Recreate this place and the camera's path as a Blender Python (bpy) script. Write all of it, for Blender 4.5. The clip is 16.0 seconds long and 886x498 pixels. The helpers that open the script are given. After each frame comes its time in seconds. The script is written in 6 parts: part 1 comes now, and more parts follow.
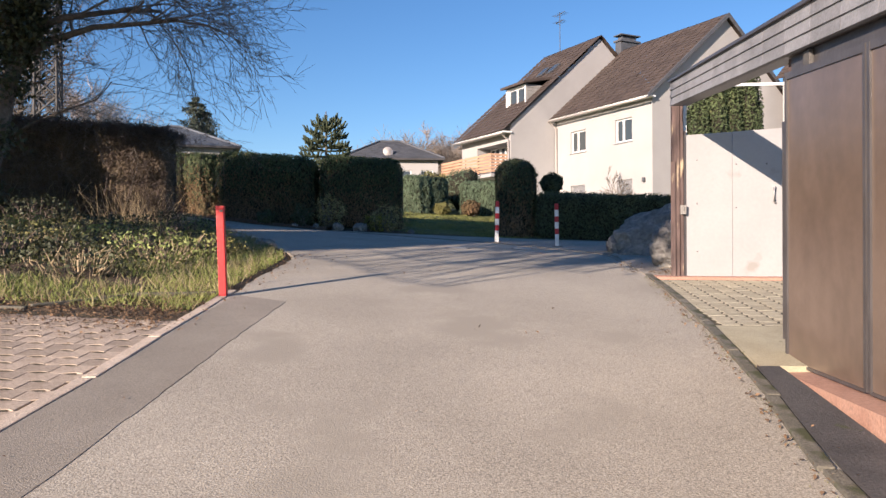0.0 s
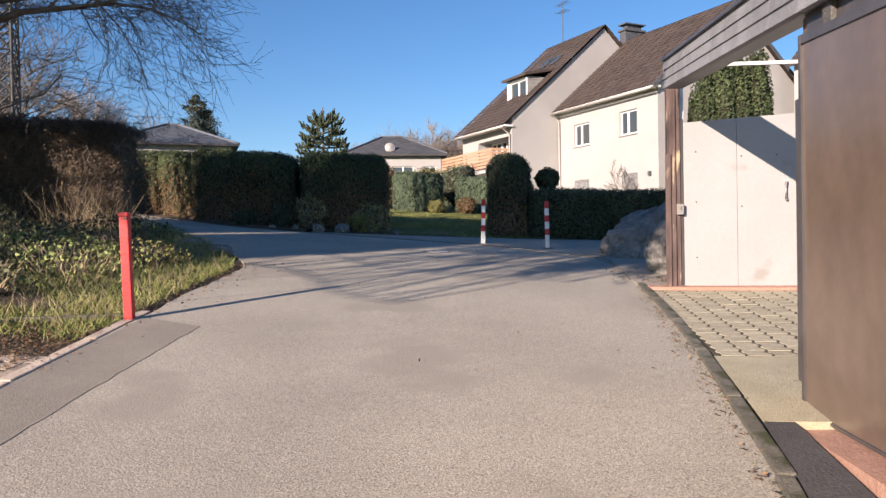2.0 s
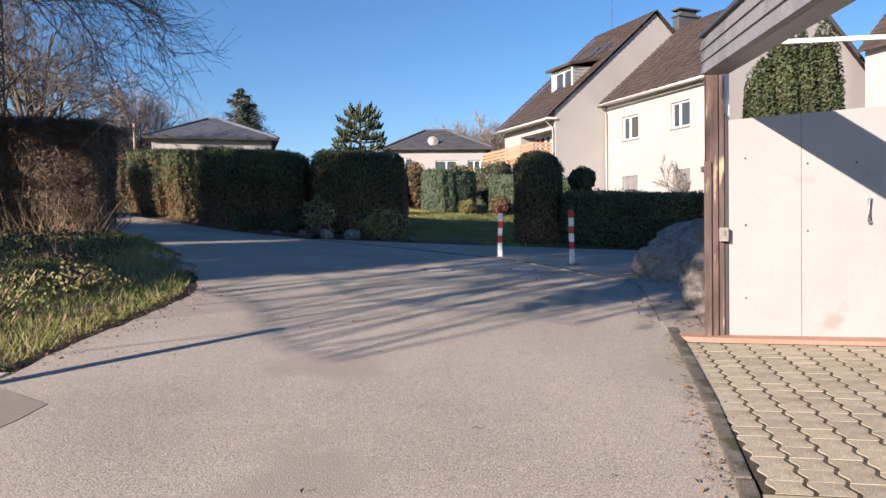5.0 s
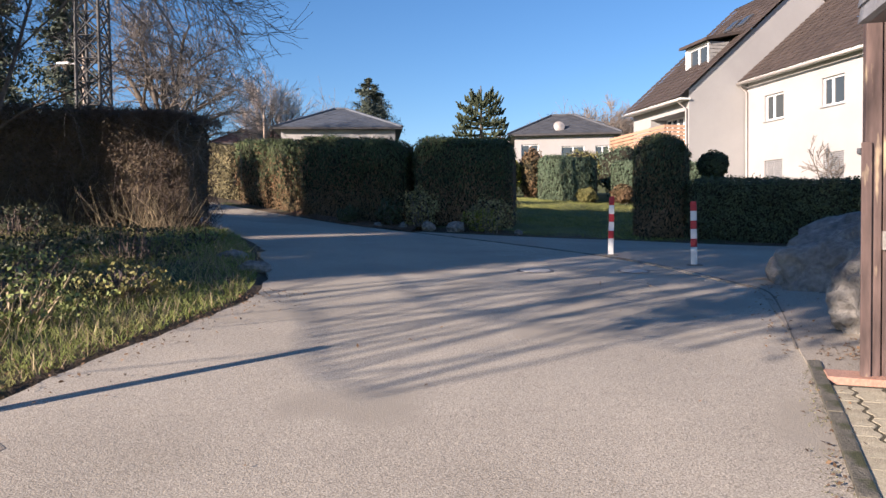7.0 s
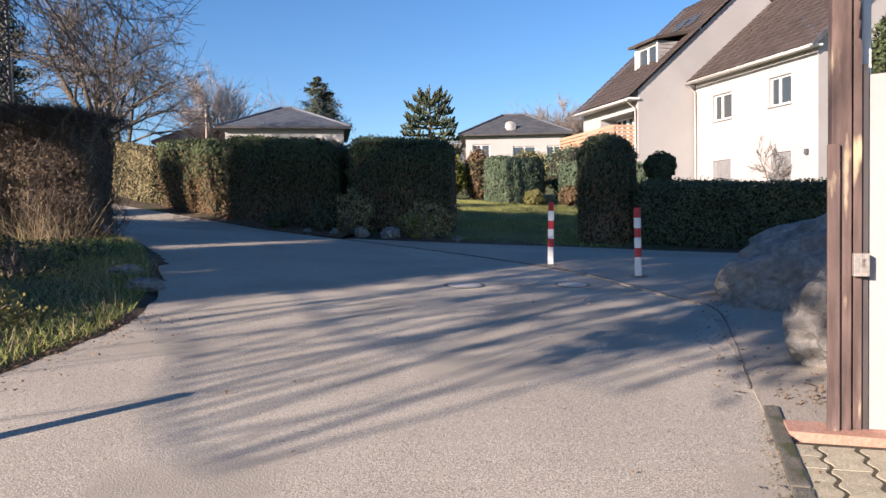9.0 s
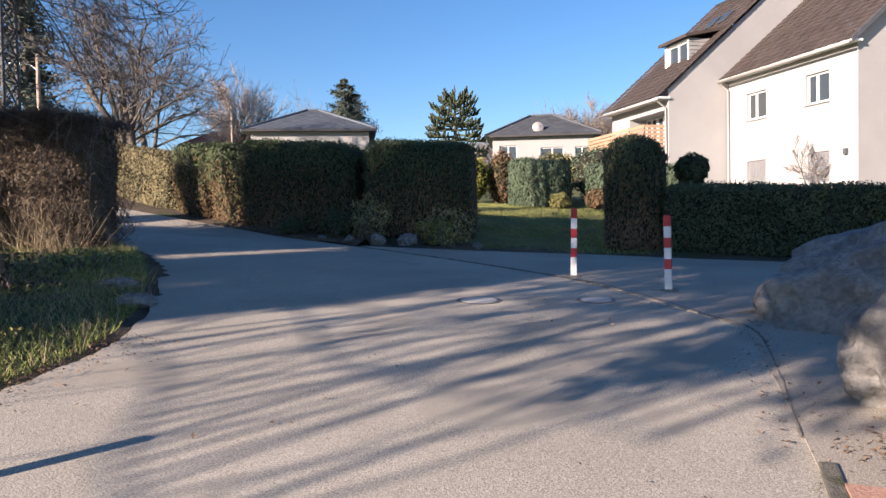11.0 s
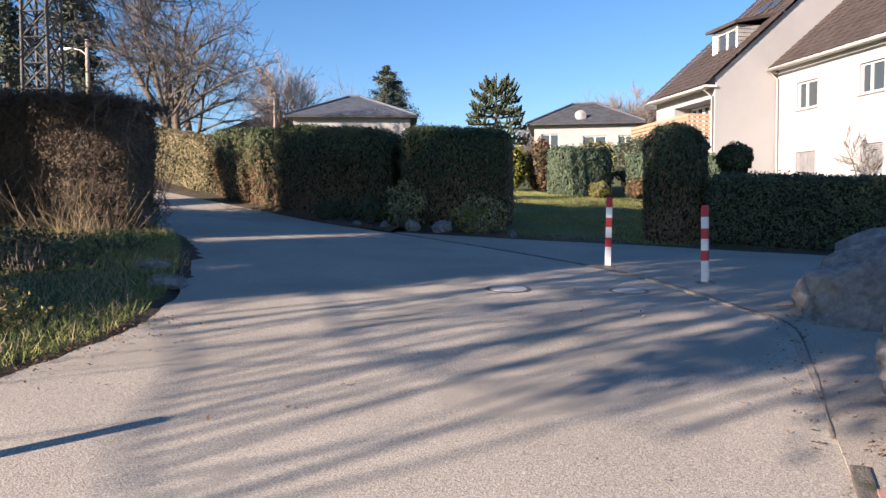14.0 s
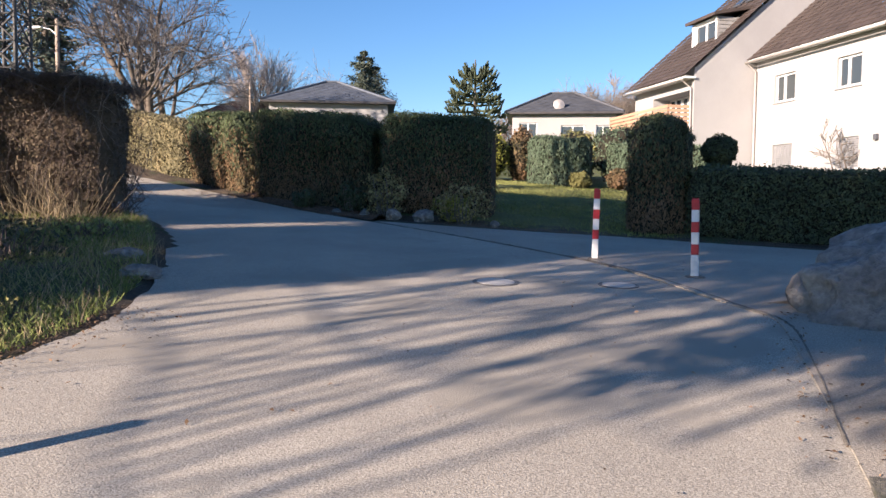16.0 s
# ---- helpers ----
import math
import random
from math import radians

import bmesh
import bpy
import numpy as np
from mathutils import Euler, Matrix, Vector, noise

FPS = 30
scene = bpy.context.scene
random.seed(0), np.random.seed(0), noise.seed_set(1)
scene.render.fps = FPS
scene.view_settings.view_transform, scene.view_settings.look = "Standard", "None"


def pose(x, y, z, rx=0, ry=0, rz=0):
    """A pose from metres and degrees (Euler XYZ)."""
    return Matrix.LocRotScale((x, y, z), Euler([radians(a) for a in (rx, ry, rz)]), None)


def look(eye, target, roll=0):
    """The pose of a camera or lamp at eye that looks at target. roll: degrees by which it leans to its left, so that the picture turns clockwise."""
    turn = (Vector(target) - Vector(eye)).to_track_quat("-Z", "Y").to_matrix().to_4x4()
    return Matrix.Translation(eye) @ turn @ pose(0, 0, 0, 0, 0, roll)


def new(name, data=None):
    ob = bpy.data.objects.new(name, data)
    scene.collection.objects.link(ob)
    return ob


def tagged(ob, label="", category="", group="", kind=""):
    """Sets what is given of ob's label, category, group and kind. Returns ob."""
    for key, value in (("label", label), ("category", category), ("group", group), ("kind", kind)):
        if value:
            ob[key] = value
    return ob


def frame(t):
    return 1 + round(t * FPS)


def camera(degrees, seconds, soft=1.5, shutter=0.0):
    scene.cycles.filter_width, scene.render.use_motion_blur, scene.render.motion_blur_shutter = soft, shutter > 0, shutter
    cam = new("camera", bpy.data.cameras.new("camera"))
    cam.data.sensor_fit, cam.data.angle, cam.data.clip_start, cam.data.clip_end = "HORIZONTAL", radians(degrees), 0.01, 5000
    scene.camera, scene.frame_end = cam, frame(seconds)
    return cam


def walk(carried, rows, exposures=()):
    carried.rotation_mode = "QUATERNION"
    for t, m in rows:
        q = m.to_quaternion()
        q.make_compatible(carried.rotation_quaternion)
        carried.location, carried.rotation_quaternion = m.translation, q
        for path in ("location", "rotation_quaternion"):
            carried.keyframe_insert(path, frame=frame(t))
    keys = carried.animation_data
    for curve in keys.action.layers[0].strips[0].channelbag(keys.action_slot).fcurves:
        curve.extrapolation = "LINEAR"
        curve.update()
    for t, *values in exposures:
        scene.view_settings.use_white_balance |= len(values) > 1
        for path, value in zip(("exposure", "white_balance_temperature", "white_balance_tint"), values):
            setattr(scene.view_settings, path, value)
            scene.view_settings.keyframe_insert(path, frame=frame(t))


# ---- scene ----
cam = camera(60.3, 16.0)
PATH = [
    (0, (-0.725, -1.301, -0.061), (-0.866, 0.694, -0.066), -0.3),
    (0.5, (-0.657, -1.047, -0.045), (-0.871, 0.941, -0.058), -0.5),
    (1, (-0.602, -0.654, 0.022), (-0.826, 1.333, 0.004), -1.0),
    (1.5, (-0.401, -0.377, 0.053), (-0.598, 1.613, 0.035), -0.8),
    (2, (-0.304, -0.114, 0.056), (-0.472, 1.879, 0.04), -0.9),
    (2.5, (-0.285, 0.229, 0.137), (-0.428, 2.224, 0.116), -0.6),
    (3, (-0.158, 0.516, 0.126), (-0.295, 2.511, 0.109), -0.6),
    (3.2, (-0.095, 0.604, 0.179), (-0.234, 2.599, 0.163), -0.2),
    (5.3, (0.203, 1.829, 0.366), (-0.148, 3.798, 0.325), -1.0),
    (5.5, (0.202, 1.953, 0.358), (-0.184, 3.915, 0.312), -1.2),
    (6, (0.225, 2.305, 0.421), (-0.254, 4.246, 0.363), -1.2),
    (6.5, (0.362, 2.602, 0.451), (-0.204, 4.519, 0.389), -0.9),
    (7, (0.406, 2.824, 0.469), (-0.229, 4.72, 0.404), -0.6),
    (7.5, (0.35, 3.115, 0.515), (-0.268, 5.016, 0.448), -0.3),
    (8, (0.395, 3.368, 0.529), (-0.178, 5.283, 0.458), -0.7),
    (8.5, (0.505, 3.615, 0.568), (-0.037, 5.539, 0.499), -1.0),
    (9, (0.49, 3.793, 0.569), (-0.035, 5.722, 0.502), -0.9),
    (9.2, (0.471, 3.909, 0.548), (-0.062, 5.836, 0.492), -0.8),
    (11.5, (0.493, 4.429, 0.668), (-0.114, 6.334, 0.605), -1.1),
    (12, (0.483, 4.454, 0.668), (-0.133, 6.356, 0.609), -1.0),
    (12.5, (0.491, 4.467, 0.667), (-0.137, 6.365, 0.61), -0.9),
    (13, (0.511, 4.471, 0.667), (-0.14, 6.361, 0.604), -0.7),
    (13.5, (0.547, 4.468, 0.652), (-0.131, 6.349, 0.577), -0.5),
    (14, (0.562, 4.517, 0.64), (-0.136, 6.389, 0.547), -0.2),
    (14.5, (0.492, 4.602, 0.655), (-0.212, 6.47, 0.547), 0.2),
    (15, (0.427, 4.659, 0.68), (-0.266, 6.531, 0.565), 0.6),
    (15.5, (0.397, 4.686, 0.669), (-0.27, 6.568, 0.549), 0.7),
    (16, (0.392, 4.69, 0.662), (-0.244, 6.582, 0.537), 0.5),
]
walk(cam, [(t, look(eye, target, roll)) for t, eye, target, roll in PATH], [(0, 1.08, 6460, 20), (3, 1.04, 6440, 20), (6, 1.12, 6340, 20.5), (12, 1.34, 6400, 21), (16, 1.4, 6420, 21)])

# ---- light ----
SUN_DIR = Vector((-0.532, -0.794, 0.296)).normalized()
world = bpy.data.worlds.new("sky")
scene.world = world
world.use_nodes = True
wn = world.node_tree
sky_node = wn.nodes.new("ShaderNodeTexSky")
sky_node.sky_type = "NISHITA"
sky_node.sun_disc = False
sky_node.sun_elevation = math.asin(SUN_DIR.z)
sky_node.sun_rotation = math.atan2(SUN_DIR.x, SUN_DIR.y)
sky_node.air_density = 1.0
sky_node.dust_density = 0.1
sky_node.ozone_density = 4.0
sky_tone = wn.nodes.new("ShaderNodeHueSaturation")
sky_tone.inputs["Saturation"].default_value = 1.14
wn.links.new(sky_node.outputs[0], sky_tone.inputs["Color"])
wn.links.new(sky_tone.outputs[0], wn.nodes["Background"].inputs[0])
wn.nodes["Background"].inputs[1].default_value = 0.073
sun_data = bpy.data.lights.new("sun", "SUN")
sun_data.energy = 5.0
sun_data.angle = radians(0.4)
sun_data.color = (1.0, 0.86, 0.68)
sun = new("sun", sun_data)
sun.matrix_world = look(SUN_DIR * 60, (0, 0, 0))


# ---- materials ----
def mat(name, stops, scale=8.0, rough=0.8, metal=0.0, bump=0.2, bump_scale=None, fine=None, isl=0.0, obj_random=0.0,
        spots=None, stretch=(1, 1, 1), bump_dist=0.02, coords="Object", trans=0.0):
    """A procedural surface: stops are (position, rgb) of a large noise; fine adds a second, small noise as a value factor;
    isl varies the value by piece; spots is (rgb, scale, threshold)."""
    m = bpy.data.materials.new(name)
    m.use_nodes = True
    nt = m.node_tree
    N, L = nt.nodes, nt.links
    b = N["Principled BSDF"]
    b.inputs["Roughness"].default_value = rough
    b.inputs["Metallic"].default_value = metal
    co = N.new("ShaderNodeTexCoord")
    mp = N.new("ShaderNodeMapping")
    mp.inputs["Scale"].default_value = stretch
    L.new(co.outputs[coords], mp.inputs["Vector"])
    n1 = N.new("ShaderNodeTexNoise")
    n1.inputs["Scale"].default_value = scale
    n1.inputs["Detail"].default_value = 6
    n1.inputs["Roughness"].default_value = 0.62
    L.new(mp.outputs[0], n1.inputs["Vector"])
    ramp = N.new("ShaderNodeValToRGB")
    el = ramp.color_ramp.elements
    for i, (p, c) in enumerate(stops):
        e = el[i] if i < 2 else el.new(p)
        e.position, e.color = p, (*c, 1)
    L.new(n1.outputs["Fac"], ramp.inputs["Fac"])
    col = ramp.outputs["Color"]
    n2 = N.new("ShaderNodeTexNoise")
    n2.inputs["Scale"].default_value = bump_scale or scale * 12
    n2.inputs["Detail"].default_value = 4
    L.new(mp.outputs[0], n2.inputs["Vector"])
    if fine:
        r2 = N.new("ShaderNodeMapRange")
        r2.inputs["From Min"].default_value, r2.inputs["From Max"].default_value = 0.3, 0.7
        r2.inputs["To Min"].default_value, r2.inputs["To Max"].default_value = 1 - fine, 1 + fine
        L.new(n2.outputs["Fac"], r2.inputs["Value"])
        mul = N.new("ShaderNodeVectorMath")
        mul.operation = "SCALE"
        L.new(col, mul.inputs[0])
        L.new(r2.outputs[0], mul.inputs["Scale"])
        col = mul.outputs[0]
    if isl or obj_random:
        src = N.new("ShaderNodeNewGeometry").outputs["Random Per Island"] if isl else N.new("ShaderNodeObjectInfo").outputs["Random"]
        r3 = N.new("ShaderNodeMapRange")
        a = isl or obj_random
        r3.inputs["To Min"].default_value, r3.inputs["To Max"].default_value = 1 - a, 1 + a
        L.new(src, r3.inputs["Value"])
        mul = N.new("ShaderNodeVectorMath")
        mul.operation = "SCALE"
        L.new(col, mul.inputs[0])
        L.new(r3.outputs[0], mul.inputs["Scale"])
        col = mul.outputs[0]
    if spots:
        rgb, sc, th = spots
        n3 = N.new("ShaderNodeTexNoise")
        n3.inputs["Scale"].default_value = sc
        n3.inputs["Detail"].default_value = 5
        L.new(mp.outputs[0], n3.inputs["Vector"])
        r4 = N.new("ShaderNodeMapRange")
        r4.inputs["From Min"].default_value, r4.inputs["From Max"].default_value = th, th + 0.08
        L.new(n3.outputs["Fac"], r4.inputs["Value"])
        mix = N.new("ShaderNodeMix")
        mix.data_type = "RGBA"
        L.new(r4.outputs[0], mix.inputs[0])
        L.new(col, mix.inputs[6])
        mix.inputs[7].default_value = (*rgb, 1)
        col = mix.outputs[2]
    L.new(col, b.inputs["Base Color"])
    if bump:
        bp = N.new("ShaderNodeBump")
        bp.inputs["Strength"].default_value = bump
        bp.inputs["Distance"].default_value = bump_dist
        L.new(n2.outputs["Fac"], bp.inputs["Height"])
        L.new(bp.outputs[0], b.inputs["Normal"])
    if trans:
        b.inputs["Transmission Weight"].default_value = trans
    return m


M_ASPHALT = mat("asphalt", [(0.3, (0.31, 0.278, 0.228)), (0.5, (0.365, 0.328, 0.270)), (0.72, (0.425, 0.383, 0.316))], 0.55, 0.93,
                bump=0.5, bump_scale=110, fine=0.5, bump_dist=0.007, spots=((0.315, 0.283, 0.232), 0.8, 0.54))
M_PATCH = mat("asphalt_strip", [(0.3, (0.215, 0.190, 0.158)), (0.7, (0.29, 0.258, 0.215))], 1.2, 0.93, bump=0.5, bump_scale=120, fine=0.3, bump_dist=0.008)
M_DRIVE = mat("asphalt_drive", [(0.3, (0.29, 0.255, 0.208)), (0.7, (0.385, 0.34, 0.28))], 0.8, 0.93, bump=0.5, bump_scale=100, fine=0.35, bump_dist=0.01)
M_TAR = mat("tar", [(0.35, (0.10, 0.088, 0.074)), (0.65, (0.22, 0.19, 0.155))], 7, 0.9, bump=0.8, bump_scale=60, fine=0.4)
M_SOIL = mat("soil", [(0.3, (0.045, 0.033, 0.022)), (0.55, (0.085, 0.06, 0.038)), (0.75, (0.14, 0.105, 0.065))], 2.4, 0.95, bump=0.9, bump_scale=45, fine=0.45, bump_dist=0.03,
             spots=((0.05, 0.062, 0.018), 0.9, 0.52))
M_LAWN = mat("lawn", [(0.3, (0.06, 0.075, 0.018)), (0.6, (0.10, 0.115, 0.03)), (0.78, (0.15, 0.14, 0.05))], 0.8, 0.95, bump=0.9, bump_scale=40, fine=0.45, bump_dist=0.03)
M_MULCH = mat("mulch", [(0.3, (0.06, 0.032, 0.018)), (0.6, (0.16, 0.085, 0.045)), (0.8, (0.26, 0.16, 0.09))], 9, 0.95, bump=1.0, bump_scale=70, fine=0.5, bump_dist=0.03)
M_KERB = mat("kerb_concrete", [(0.3, (0.42, 0.34, 0.27)), (0.7, (0.58, 0.48, 0.39))], 3.5, 0.9, bump=0.4, bump_scale=90, fine=0.3, obj_random=0.12, spots=((0.07, 0.07, 0.035), 5, 0.66))
M_KERB_R = mat("kerb_weathered", [(0.3, (0.085, 0.08, 0.062)), (0.7, (0.17, 0.155, 0.125))], 3.5, 0.9, bump=0.5, bump_scale=80, fine=0.3, obj_random=0.12, spots=((0.05, 0.055, 0.022), 5, 0.52))
M_PAVE_L = mat("paver_grey", [(0.3, (0.30, 0.235, 0.18)), (0.7, (0.46, 0.375, 0.30))], 6, 0.9, bump=0.4, bump_scale=110, fine=0.25, obj_random=0.2, spots=((0.07, 0.05, 0.03), 9, 0.64))
M_PAVE_R = mat("paver_yellow", [(0.3, (0.34, 0.295, 0.205)), (0.7, (0.45, 0.40, 0.29))], 6, 0.88, bump=0.35, bump_scale=110, fine=0.2, obj_random=0.13, spots=((0.19, 0.16, 0.09), 8, 0.66))
M_SLAB_Y = mat("slab_yellow", [(0.3, (0.33, 0.29, 0.195)), (0.7, (0.44, 0.39, 0.27))], 3, 0.9, bump=0.3, bump_scale=100, fine=0.2, spots=((0.12, 0.12, 0.06), 6, 0.67))
M_JOINT = mat("joint_dirt", [(0.35, (0.04, 0.034, 0.02)), (0.65, (0.09, 0.075, 0.045))], 12, 0.95, bump=0.6, bump_scale=80)
M_PLINTH = mat("plinth_paint", [(0.3, (0.36, 0.19, 0.135)), (0.7, (0.48, 0.285, 0.21))], 3.5, 0.8, bump=0.35, bump_scale=60, fine=0.16, spots=((0.22, 0.15, 0.11), 6, 0.67))
M_BITUMEN = mat("bitumen", [(0.3, (0.045, 0.043, 0.045)), (0.7, (0.085, 0.08, 0.08))], 3, 0.85, bump=0.4, bump_scale=70, fine=0.3, spots=((0.05, 0.06, 0.025), 9, 0.68))
M_BROWN = mat("brown_enamel", [(0.3, (0.11, 0.08, 0.062)), (0.7, (0.165, 0.12, 0.093))], 1.2, 0.25, bump=0.05, bump_scale=9, fine=0.06)
M_FRAME = mat("dark_frame", [(0.3, (0.05, 0.045, 0.045)), (0.7, (0.085, 0.078, 0.078))], 3, 0.4, bump=0.1, bump_scale=30)
M_SLATE = mat("grey_shingle", [(0.3, (0.16, 0.165, 0.18)), (0.7, (0.235, 0.24, 0.26))], 4, 0.75, bump=0.3, bump_scale=60, fine=0.15, isl=0.12)
M_PANEL = mat("white_panel", [(0.3, (0.33, 0.321, 0.318)), (0.7, (0.385, 0.375, 0.372))], 0.9, 0.5, bump=0.05, bump_scale=25, fine=0.03, spots=((0.285, 0.272, 0.252), 2.2, 0.64))
M_WHITE = mat("white_paint", [(0.3, (0.74, 0.74, 0.73)), (0.7, (0.82, 0.82, 0.81))], 3, 0.45, bump=0.05)
M_POST = mat("weathered_post", [(0.42, (0.085, 0.056, 0.050)), (0.6, (0.125, 0.083, 0.073))], 7, 0.75, bump=0.6, bump_scale=26, fine=0.3, stretch=(1, 1, 0.18),
             spots=((0.42, 0.33, 0.22), 11, 0.585), bump_dist=0.008)
M_STEEL = mat("steel", [(0.3, (0.45, 0.45, 0.45)), (0.7, (0.6, 0.6, 0.6))], 9, 0.45, metal=0.6, bump=0.05)
M_LOCK = mat("lock_steel", [(0.3, (0.20, 0.185, 0.17)), (0.7, (0.29, 0.27, 0.25))], 14, 0.45, bump=0.1, bump_scale=60, fine=0.2)
M_RED = mat("red_paint", [(0.3, (0.42, 0.014, 0.016)), (0.7, (0.53, 0.028, 0.026))], 5, 0.5, bump=0.15, bump_scale=40, fine=0.12, spots=((0.22, 0.03, 0.025), 22, 0.70))
M_BRED = mat("bollard_red", [(0.3, (0.42, 0.014, 0.022)), (0.7, (0.52, 0.028, 0.034))], 9, 0.5, bump=0.1, bump_scale=50, fine=0.12, spots=((0.66, 0.62, 0.6), 16, 0.70))
M_BWHITE = mat("bollard_white", [(0.3, (0.66, 0.65, 0.63)), (0.7, (0.8, 0.79, 0.77))], 9, 0.5, bump=0.1, bump_scale=50, spots=((0.32, 0.30, 0.28), 15, 0.69))
M_ROCK = mat("boulder_stone", [(0.28, (0.11, 0.104, 0.097)), (0.5, (0.20, 0.19, 0.178)), (0.75, (0.35, 0.33, 0.295))], 2.2, 0.9, bump=0.9, bump_scale=16, fine=0.3, bump_dist=0.05)
M_RENDER = mat("white_render", [(0.3, (0.35, 0.339, 0.331)), (0.7, (0.405, 0.392, 0.383))], 0.5, 0.9, bump=0.25, bump_scale=45, fine=0.04)
M_ROOF = mat("brown_tile", [(0.3, (0.05, 0.036, 0.031)), (0.7, (0.085, 0.063, 0.053))], 1.5, 0.8, bump=0.2, bump_scale=20, fine=0.2, isl=0.16)
M_ROOF_G = mat("grey_tile", [(0.3, (0.06, 0.064, 0.072)), (0.7, (0.10, 0.104, 0.114))], 1.5, 0.65, bump=0.2, bump_scale=20, fine=0.15, isl=0.12)
M_ROOF_L = mat("pale_grey_tile", [(0.3, (0.075, 0.088, 0.108)), (0.7, (0.115, 0.13, 0.155))], 1.5, 0.6, bump=0.2, bump_scale=20, fine=0.15, isl=0.14)
M_ROOF_R = mat("red_tile", [(0.3, (0.17, 0.075, 0.055)), (0.7, (0.25, 0.12, 0.09))], 1.5, 0.8, bump=0.2, bump_scale=20, fine=0.2, isl=0.12)
M_GREYCLAD = mat("grey_cladding", [(0.3, (0.22, 0.21, 0.2)), (0.7, (0.32, 0.31, 0.29))], 2, 0.8, bump=0.2, fine=0.15, isl=0.1)
M_BALC = mat("balcony_wood", [(0.3, (0.42, 0.24, 0.15)), (0.7, (0.56, 0.35, 0.23))], 3, 0.6, bump=0.2, stretch=(0.2, 1, 1), fine=0.15, isl=0.12)
M_GUTTER = mat("gutter_metal", [(0.3, (0.40, 0.36, 0.33)), (0.7, (0.48, 0.44, 0.41))], 3, 0.5, metal=0.2, bump=0.05)
M_CHIM = mat("chimney_slate", [(0.3, (0.06, 0.065, 0.075)), (0.7, (0.10, 0.105, 0.12))], 5, 0.7, bump=0.3, fine=0.2)
M_GLASS = bpy.data.materials.new("window_glass")
M_GLASS.use_nodes = True
gb = M_GLASS.node_tree.nodes["Principled BSDF"]
gb.inputs["Base Color"].default_value = (0.05, 0.06, 0.065, 1)
gb.inputs["Roughness"].default_value = 0.06
gb.inputs["Specular IOR Level"].default_value = 0.8
M_BLIND = mat("grey_blind", [(0.3, (0.20, 0.20, 0.205)), (0.7, (0.26, 0.26, 0.265))], 3, 0.6, bump=0.0)
M_BARK = mat("bark", [(0.3, (0.075, 0.058, 0.045)), (0.7, (0.17, 0.138, 0.108))], 5, 0.92, bump=0.6, bump_scale=30, fine=0.3)
M_TWIG = mat("twig", [(0.3, (0.12, 0.10, 0.082)), (0.7, (0.23, 0.195, 0.165))], 4, 0.9, bump=0.0)
M_PALETWIG = mat("pale_twig", [(0.3, (0.36, 0.29, 0.25)), (0.7, (0.48, 0.40, 0.345))], 1, 0.9, bump=0.0)
M_FARTWIG = mat("far_twig", [(0.3, (0.20, 0.165, 0.14)), (0.7, (0.30, 0.25, 0.21))], 1, 0.9, bump=0.0)
M_DRY = mat("dry_stalk", [(0.3, (0.26, 0.20, 0.12)), (0.7, (0.44, 0.35, 0.22))], 3, 0.9, bump=0.0, isl=0.3)
# near-black, so the shade deep between the leaves is in the colour
M_CORE = mat("hedge_inside_shade", [(0.3, (0.012, 0.014, 0.007)), (0.7, (0.035, 0.028, 0.016))], 5, 0.95, bump=0.6, bump_scale=30)
M_YEW = mat("thuja_leaf", [(0.3, (0.04, 0.06, 0.026)), (0.62, (0.07, 0.096, 0.036)), (0.8, (0.15, 0.10, 0.05))], 1.6, 0.8, bump=0.0, isl=0.4)
M_YEWB = mat("thuja_brown", [(0.3, (0.06, 0.062, 0.024)), (0.5, (0.16, 0.10, 0.05)), (0.75, (0.26, 0.15, 0.08))], 1.4, 0.85, bump=0.0, isl=0.35)
M_DARKLEAF = mat("dark_leaf", [(0.3, (0.04, 0.056, 0.024)), (0.7, (0.08, 0.098, 0.042))], 2, 0.7, bump=0.0, isl=0.45)
M_OLIVE = mat("olive_leaf", [(0.3, (0.12, 0.12, 0.035)), (0.7, (0.24, 0.215, 0.075))], 2, 0.75, bump=0.0, isl=0.4)
M_BLUEGREEN = mat("cypress_leaf", [(0.3, (0.06, 0.095, 0.055)), (0.7, (0.12, 0.16, 0.095))], 2, 0.8, bump=0.0, isl=0.35)
M_YELLOWLEAF = mat("yellow_leaf", [(0.3, (0.16, 0.17, 0.02)), (0.7, (0.30, 0.29, 0.05))], 2, 0.75, bump=0.0, isl=0.35)
M_NEEDLE = mat("needle", [(0.3, (0.05, 0.066, 0.046)), (0.7, (0.10, 0.12, 0.085))], 1, 0.85, bump=0.0, isl=0.4)
M_ARAU = mat("araucaria_leaf", [(0.3, (0.034, 0.048, 0.026)), (0.7, (0.07, 0.086, 0.045))], 2, 0.8, bump=0.3, bump_scale=12, fine=0.3)
M_IVY = mat("ivy_leaf", [(0.3, (0.025, 0.035, 0.014)), (0.7, (0.07, 0.075, 0.032))], 2, 0.6, bump=0.0, isl=0.4)
M_GRASS = mat("grass_blade", [(0.3, (0.13, 0.17, 0.04)), (0.55, (0.22, 0.25, 0.065)), (0.75, (0.34, 0.30, 0.13))], 1.1, 0.8, bump=0.0, isl=0.35)
M_PALEOLIVE = mat("pale_olive_leaf", [(0.3, (0.19, 0.165, 0.06)), (0.7, (0.37, 0.31, 0.135))], 2, 0.75, bump=0.0, isl=0.4)
M_MOSS = mat("moss_tuft", [(0.3, (0.09, 0.095, 0.04)), (0.7, (0.18, 0.165, 0.085))], 3, 0.9, bump=0.0, isl=0.4)
